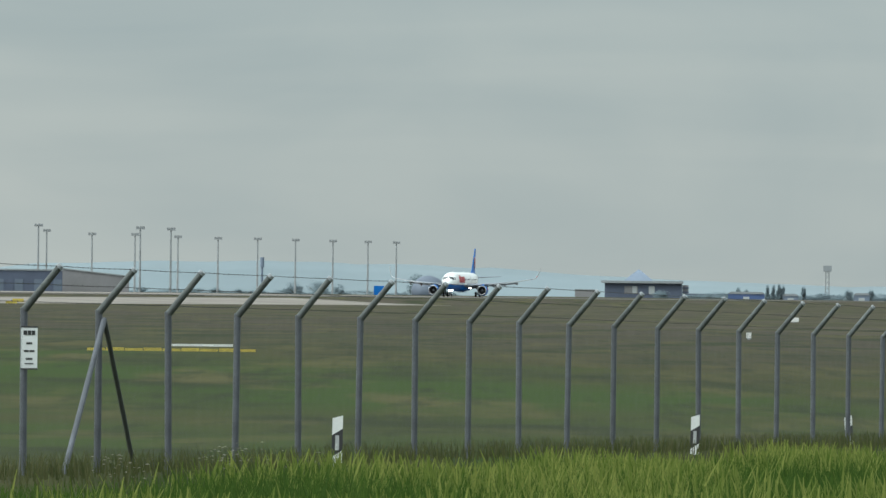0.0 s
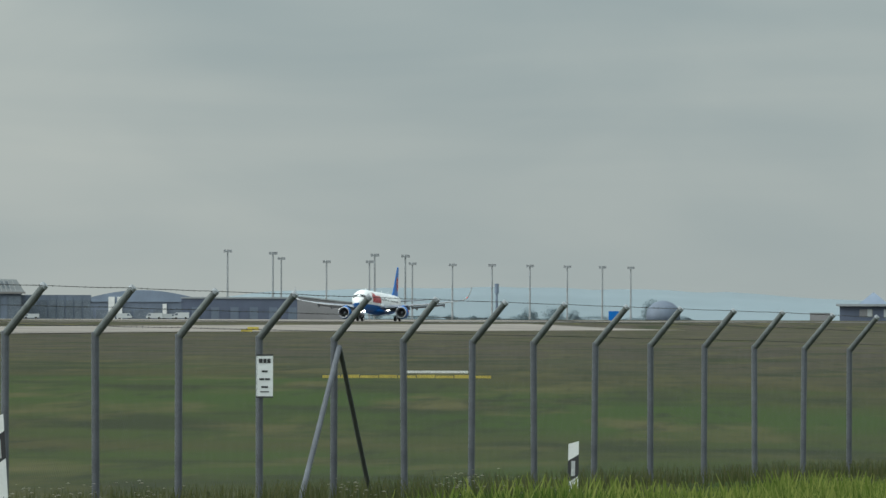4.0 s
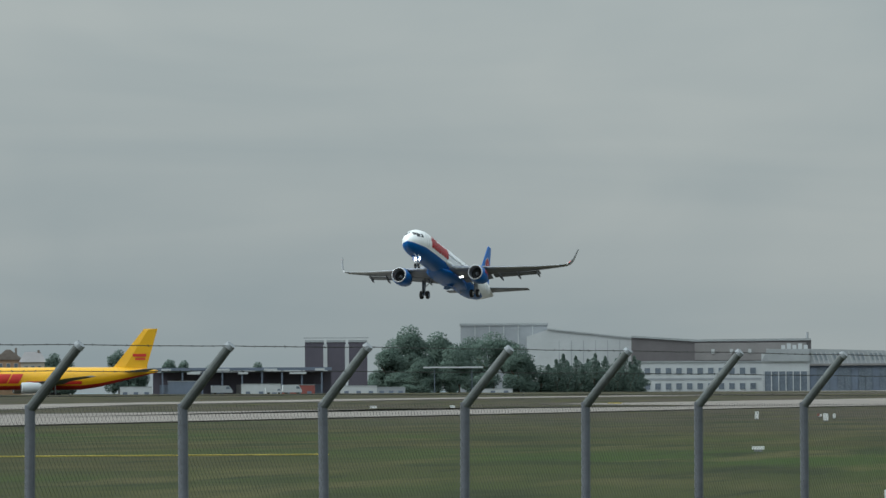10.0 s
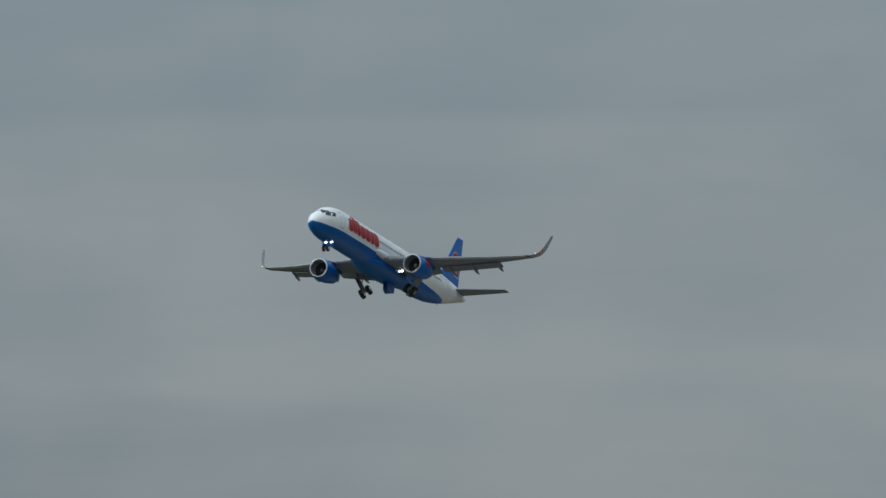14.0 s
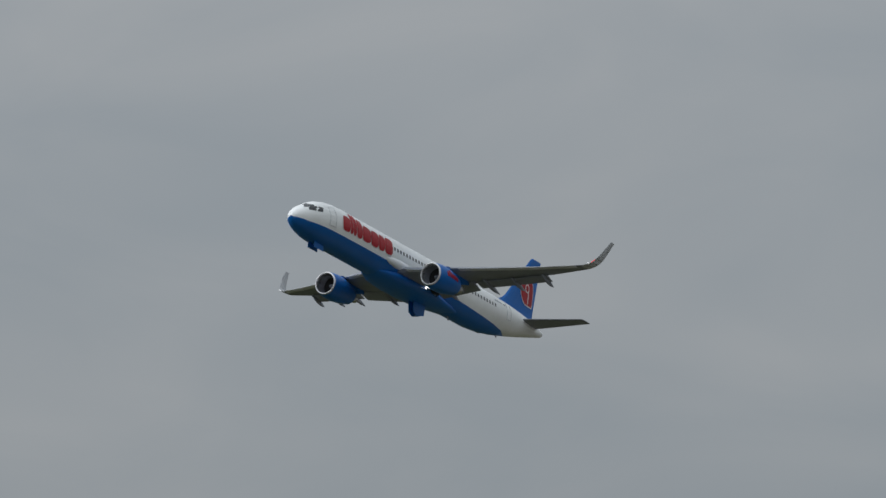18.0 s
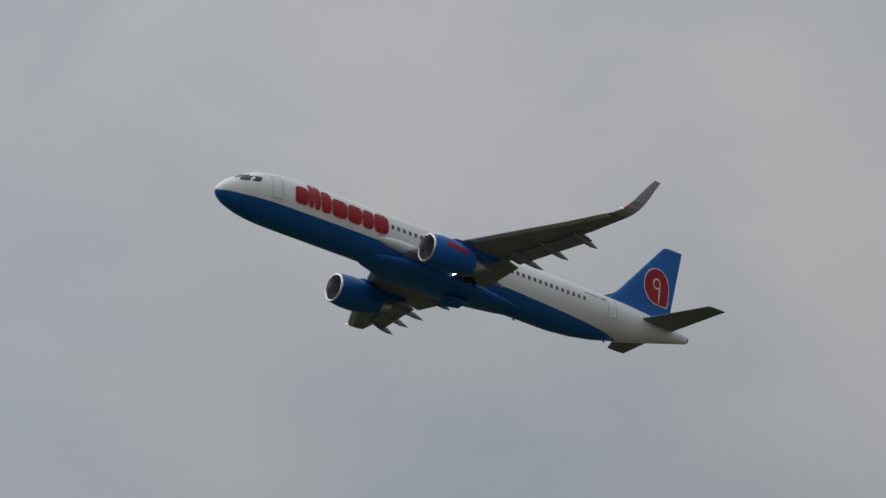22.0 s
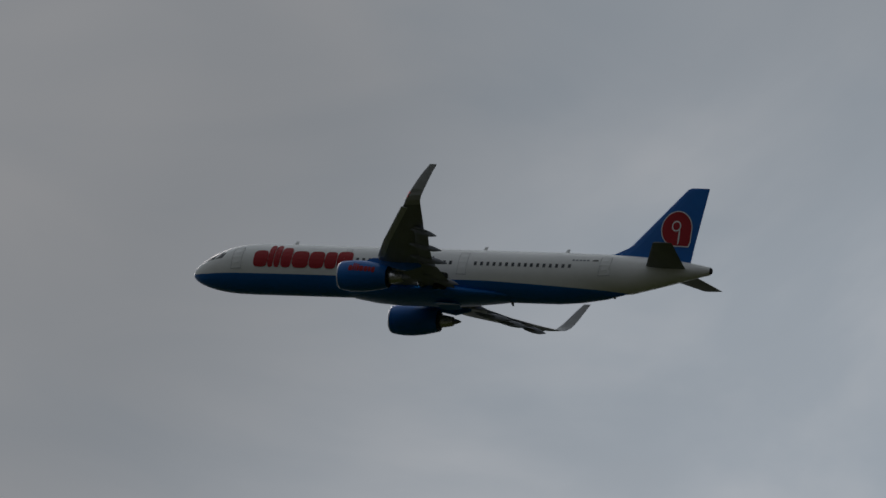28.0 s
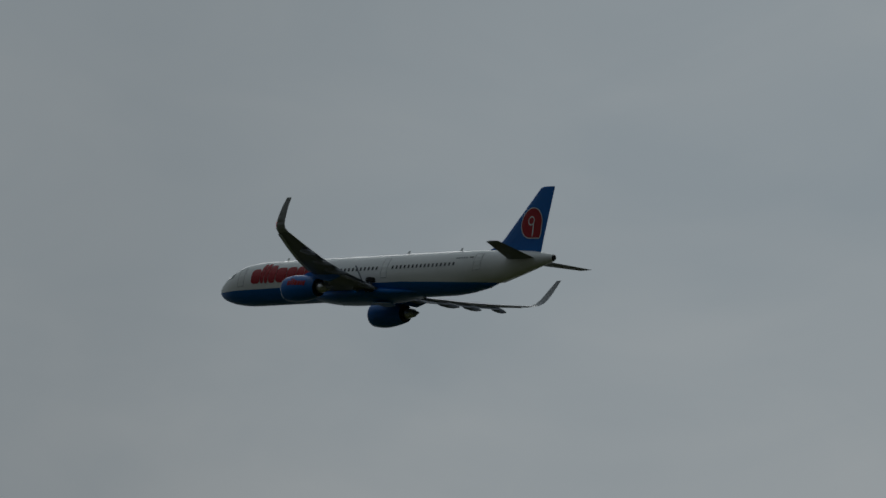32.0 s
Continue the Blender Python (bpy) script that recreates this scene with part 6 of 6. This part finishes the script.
# ---- small airfield things in the grass ----
def build_field_things():
    for t, x, y, w, h, lab in ((5.79, 968, 729, 22, 9, "low white light box in the grass"), (5.79, 1088, 674, 9, 14, "white marker box by the runway"), (5.79, 966, 670, 7, 14, "white marker stake by the runway"), (5.79, 1103, 672, 5, 9, "small white marker box"), (0.0, 1331, 586, 9, 12, "white marker box in the grass"), (0.0, 1412, 557, 14, 9, "white low sign in the grass"), (5.79, 288, 652, 12, 5, "small white runway edge light"), (5.79, 428, 652, 9, 5, "small white runway edge light")):
        hor = 625 if t else 519
        below = y + h / 2 - hor
        d = 2.0 / (below * PX)
        ob = thing("marker_box", lab, "marker", at(xb(t, x), d))
        ww, hh = w * d * PX, h * d * PX
        part("housing", boxes((-ww / 2, ww / 2, -0.12, 0.12, 0.06, hh)), M["paint_white"], ob)
        part("foot", boxes((-ww / 3, ww / 3, -0.08, 0.08, -0.05, 0.06)), M["mast"], ob)
    for x, y in ((242, 590), (380, 592), (390, 615)):
        d = 2.0 / ((y + 4 - 571) * PX)
        ob = thing("runway_marker", "small red and white runway marker", "marker", at(xb(3.33, x), d))
        ww = 4 * d * PX
        part("red_half", boxes((-ww, 0, -0.1, 0.1, 0.05, 6 * d * PX)), M["container_red"], ob)
        part("white_half", boxes((0.01, ww, -0.1, 0.1, 0.05, 5 * d * PX)), M["paint_white"], ob)
        part("foot", boxes((-ww * 0.6, ww * 0.6, -0.1, 0.1, -0.05, 0.05)), M["mast"], ob)
    # yellow beam with a white board
    d = 2.0 / (105 * PX)
    ob = thing("barrier_beam", "low yellow ground beam with a white board on it", "barrier", at(xb(3.74, 1355), d))
    half = 150 * d * PX
    n = 9
    for i in range(n):
        x = -half + 2 * half * i / n
        part("beam", boxes((x, x + 2 * half / n - 0.03, -0.07, 0.07, 0.0, 0.09 + 0.02 * (i % 2))), M["paint_yellow"], ob)
    part("board", boxes((-0.22, 2.05, -0.08, 0.08, 0.17, 0.25)), M["paint_white"], ob, "white board")
    # thin yellow line across the grass
    a, b = at(10.8, 284).translation, at(7.85, 287).translation
    line = thing("yellow_line", "thin yellow hose lying across the grass", "hose")
    part("hose", rods(((a.x, a.y, 0.03), (b.x, b.y, 0.03), 0.022, 0.022), n=6), M["paint_yellow"], line)
    # yellow and orange runway signs
    for t, hor, x, y, w, h in ((3.74, 569, 1082, 588, 20, 8), (3.74, 569, 893, 578, 26, 8), (3.74, 569, 928, 577, 18, 8), (5.79, 625, 715, 649, 24, 6), (0.0, 519, 26, 541, 20, 6), (0.0, 519, 375, 537, 15, 4)):
        d = 2.0 / (max(8, y + h / 2 - hor) * PX)
        ob = thing("runway_sign", "small yellow runway sign", "sign", at(xb(t, x), d))
        ww, hh = w * d * PX, h * d * PX
        part("panel", boxes((-ww / 2, ww / 2, -0.1, 0.1, 0.12, hh)), M["paint_yellow"], ob)
        for k in (-0.35, 0.35):
            part("leg", boxes((k * ww - 0.05, k * ww + 0.05, -0.05, 0.05, -0.05, 0.12)), M["mast"], ob)


build_field_things()


# ---- crop field in the foreground and weeds along the fence ----
def blades(name, label, category, count, place, height, width, material, seed, bend=0.25, seg=2, swell=0.0, low=0.0):
    rnd = random.Random(seed)
    vs, fs = [], []
    for i in range(count):
        x, y = place(rnd)
        z = ground_z(x, y)
        h = height * rnd.uniform(0.72, 1.1) * (1 + swell * noise.noise((x * 0.5, y * 0.14, 2.0)))
        a = rnd.uniform(0, 6.28)
        dx, dy = math.cos(a), math.sin(a)
        b = bend * h * rnd.uniform(0.2, 1.0)
        w = width * rnd.uniform(0.7, 1.3)
        o = len(vs)
        for k in range(seg + 1):
            f = low + (1 - low) * k / seg
            ww = w * (1 - 0.85 * k / seg)
            cx, cy = x + dx * b * f * f, y + dy * b * f * f
            vs += [(cx - dy * ww / 2 - ww * 0.3, cy + dx * ww / 2, z + h * f), (cx + dy * ww / 2 + ww * 0.3, cy - dx * ww / 2, z + h * f)]
        for k in range(seg):
            q = o + 2 * k
            fs.append((q, q + 1, q + 3, q + 2))
    me = bpy.data.meshes.new(name)
    me.from_pydata(vs, [], fs)
    me.materials.append(material)
    return tagged(new(name, me), label, category, kind="stuff")


def from_uv(u, v):
    p = FENCE_O + FENCE_D * (POST_GAP * u)
    return p.x + FENCE_D.y * v, p.y - FENCE_D.x * v


def crop_place(rnd):
    return from_uv(rnd.uniform(-17, 9), 7.9 + 9.0 * rnd.random() ** 1.6)


blades("crop_field", "bright green standing crop beside the road", "crop", 170000, crop_place, 0.61, 0.0105, M["crop"], 11, 0.5, 2, 0.2)


def ear_place(rnd):
    while True:
        x, y = crop_place(rnd)
        if noise.noise((x * 0.45, y * 0.12, 7.0)) + 0.26 > rnd.random() * 0.62:
            return x, y


blades("crop_ears", "pale green ears standing over the crop", "crop", 31000, ear_place, 0.69, 0.017, M["ears"], 12, 0.36, 2, 0.22, 0.74)
blades("verge_grass", "dull green grass along the foot of the fence", "grass", 16000, lambda r: from_uv(r.uniform(-16, 30), r.gauss(0.2, 0.5)), 0.22, 0.012, M["weed"], 13, 0.5)
blades("road_verge", "dry grass along the near edge of the road", "grass", 14000, lambda r: from_uv(r.uniform(-16, 26), r.gauss(6.5, 0.5)), 0.27, 0.012, M["weed"], 14, 0.5)


def flower_clumps():
    rnd = random.Random(9)
    vs, fs = [], []
    for c in range(26):
        u, v = rnd.uniform(-12, 4), rnd.uniform(0.1, 1.2)
        for k in range(16):
            x, y = from_uv(u + rnd.gauss(0, 0.10), v + rnd.gauss(0, 0.15))
            z = ground_z(x, y) + rnd.uniform(0.1, 0.32)
            o, s = len(vs), rnd.uniform(0.012, 0.028)
            vs += [(x - s, y, z), (x, y - s, z + s * 0.4), (x + s, y, z), (x, y + s, z + s * 0.4)]
            fs.append((o, o + 1, o + 2, o + 3))
    me = bpy.data.meshes.new("weed_flowers")
    me.from_pydata(vs, [], fs)
    me.materials.append(M["flower"])
    tagged(new("weed_flowers", me), "pale dry flower heads at the foot of the fence", "flowers", kind="stuff")


flower_clumps()

# seconds, place of the point 20 m behind the nose, heading, nose up, bank (degrees)
FLIGHT = [
    (0.0, 4.72, 2110.83, 5.20, -98.93, 0.00, 0.00),
    (0.5, -3.03, 2070.89, 5.20, -98.93, 0.00, 0.00),
    (1.0, -10.85, 2030.80, 5.20, -98.93, 0.00, 0.00),
    (1.5, -18.67, 1990.55, 5.20, -98.94, 0.00, 0.00),
    (2.0, -26.70, 1950.14, 5.20, -98.95, 0.00, 0.00),
    (2.5, -34.58, 1909.57, 5.20, -98.95, 0.00, 0.00),
    (3.0, -42.64, 1868.87, 5.20, -98.96, 0.00, 0.00),
    (3.5, -50.76, 1828.06, 5.20, -98.98, 0.30, 0.12),
    (4.0, -58.96, 1787.19, 5.20, -98.99, 1.80, 0.09),
    (4.5, -67.24, 1746.30, 5.23, -99.01, 3.80, 0.08),
    (5.0, -75.58, 1705.43, 5.22, -99.03, 5.30, 0.08),
    (5.5, -84.03, 1664.62, 5.33, -99.05, 6.60, -0.17),
    (6.0, -92.50, 1623.93, 5.62, -99.07, 7.30, -0.47),
    (6.5, -100.87, 1583.39, 6.40, -99.11, 7.50, -0.68),
    (7.0, -109.34, 1543.04, 7.45, -99.28, 7.50, -0.73),
    (7.5, -117.64, 1502.91, 9.19, -99.50, 7.60, -0.61),
    (8.0, -126.56, 1462.98, 10.42, -99.71, 7.77, -0.17),
    (8.5, -134.89, 1422.07, 12.51, -100.70, 8.21, 0.78),
    (9.0, -144.23, 1382.12, 14.24, -100.35, 9.93, 1.14),
    (9.5, -152.42, 1339.95, 17.36, -101.64, 9.13, 1.24),
    (10.0, -162.19, 1302.32, 20.19, -99.30, 11.80, 1.48),
    (10.5, -172.35, 1272.53, 24.08, -100.21, 11.98, 0.40),
    (11.0, -182.27, 1237.84, 28.34, -99.22, 12.25, -1.39),
    (11.5, -190.74, 1195.22, 32.78, -99.46, 12.00, -0.69),
    (12.0, -199.06, 1151.42, 37.51, -99.60, 12.24, -0.35),
    (12.5, -207.86, 1110.57, 42.19, -99.80, 11.87, 1.72),
    (13.0, -217.05, 1072.53, 47.26, -99.88, 12.25, 1.19),
    (13.5, -226.14, 1035.71, 52.70, -100.24, 11.56, 2.13),
    (14.0, -234.72, 998.40, 58.28, -100.10, 11.16, 1.32),
    (14.5, -242.69, 960.70, 64.05, -100.64, 10.78, 1.16),
    (15.0, -252.87, 932.72, 70.83, -100.64, 10.59, 0.55),
    (15.5, -262.93, 905.42, 77.94, -100.64, 10.44, -0.06),
    (16.0, -272.92, 878.67, 85.37, -100.64, 10.31, -0.56),
    (16.5, -282.93, 852.31, 93.10, -100.64, 10.18, -0.87),
    (17.0, -292.72, 824.14, 101.08, -100.20, 9.97, -0.33),
    (17.5, -303.58, 797.94, 109.64, -100.58, 9.76, 0.24),
    (18.0, -314.15, 769.51, 118.25, -100.12, 9.74, 0.65),
    (18.5, -324.08, 737.94, 126.66, -100.95, 9.31, 0.34),
    (19.0, -333.61, 703.89, 134.86, -101.22, 9.21, 0.51),
    (19.5, -343.24, 668.49, 142.92, -102.14, 9.39, 1.55),
    (20.0, -353.57, 632.81, 151.01, -102.58, 8.55, 1.52),
    (20.5, -365.34, 597.84, 159.37, -103.31, 8.38, 2.07),
    (21.0, -379.00, 563.74, 168.16, -103.70, 8.16, 3.56),
    (21.5, -394.65, 530.10, 177.38, -103.75, 8.05, 3.43),
    (22.0, -413.43, 497.70, 187.53, -103.59, 7.60, 2.30),
    (22.5, -437.61, 468.09, 199.67, -103.69, 7.66, 0.37),
    (23.0, -468.22, 440.51, 214.28, -103.55, 7.29, -1.86),
    (23.5, -501.90, 410.31, 229.91, -104.12, 7.79, -3.29),
    (24.0, -531.16, 371.72, 243.19, -104.62, 7.86, -4.33),
    (24.5, -547.20, 321.66, 250.21, -105.52, 8.73, -4.80),
    (25.0, -563.82, 272.56, 257.28, -105.91, 9.38, -4.58),
    (25.5, -580.22, 222.42, 264.08, -106.29, 10.03, -4.06),
    (26.0, -596.28, 171.62, 270.61, -106.65, 10.63, -3.46),
    (26.5, -611.89, 120.54, 276.84, -107.01, 11.13, -2.97),
    (27.0, -630.11, 71.58, 284.21, -106.82, 11.08, -2.61),
    (27.5, -644.74, 23.05, 289.97, -107.20, 10.86, -3.64),
    (28.0, -657.22, -24.12, 294.78, -107.39, 10.94, -4.35),
    (28.5, -669.75, -69.63, 299.57, -107.79, 11.18, -4.60),
    (29.0, -682.71, -113.51, 304.55, -108.12, 12.04, -4.27),
    (29.5, -694.22, -155.41, 308.95, -109.00, 12.72, -4.38),
    (30.0, -702.42, -194.59, 311.83, -109.13, 12.55, -2.17),
    (30.5, -708.62, -231.06, 313.78, -109.36, 12.93, -2.99),
    (31.0, -715.36, -265.62, 315.90, -109.20, 13.04, -2.58),
    (31.5, -721.72, -298.11, 317.76, -108.39, 12.97, -3.68),
    (32.0, -717.21, -323.88, 314.80, -109.91, 13.49, -2.66),
]


def motions():
    walk(airliner, [(t, pose(x, y, z, bank, -up, head)) for t, x, y, z, head, up, bank in FLIGHT])
    base = nose_leg.matrix_basis.copy()
    walk(nose_leg, [(t, base @ pose(0, 0, 0, 0, -a, 0)) for t, a in ((0.0, 0), (12.4, 0), (13.2, 16), (14.5, 58), (16.0, 100), (17.2, 112), (32.0, 112))])
    for leg, sg in main_legs:
        base = leg.matrix_basis.copy()
        walk(leg, [(t, base @ pose(0, 0, -drop, -a * sg, 0, 0)) for t, a, drop in ((0.0, 0, 0), (7.0, 0, 0), (8.0, 0, 0.6), (12.6, 0, 0.6), (14.0, 30, 0.6), (15.2, 62, 0.3), (16.4, 88, 0), (32.0, 88, 0))])
    for door, sg in belly_doors:
        base = door.matrix_basis.copy()
        shut = -82 * sg
        walk(door, [(t, base @ pose(0, 0, 0, shut * f, 0, 0)) for t, f in ((0.0, 1), (9.6, 1), (11.0, 0.1), (12.0, 0), (20.0, 0), (21.2, 0.4), (22.4, 1), (32.0, 1))])
    for door, sg in nose_doors:
        base = door.matrix_basis.copy()
        walk(door, [(t, base @ pose(0, 0, 0, -86 * sg * f, 0, 0)) for t, f in ((0.0, 0), (20.6, 0), (21.2, 0.5), (21.8, 1), (32.0, 1))])


motions()
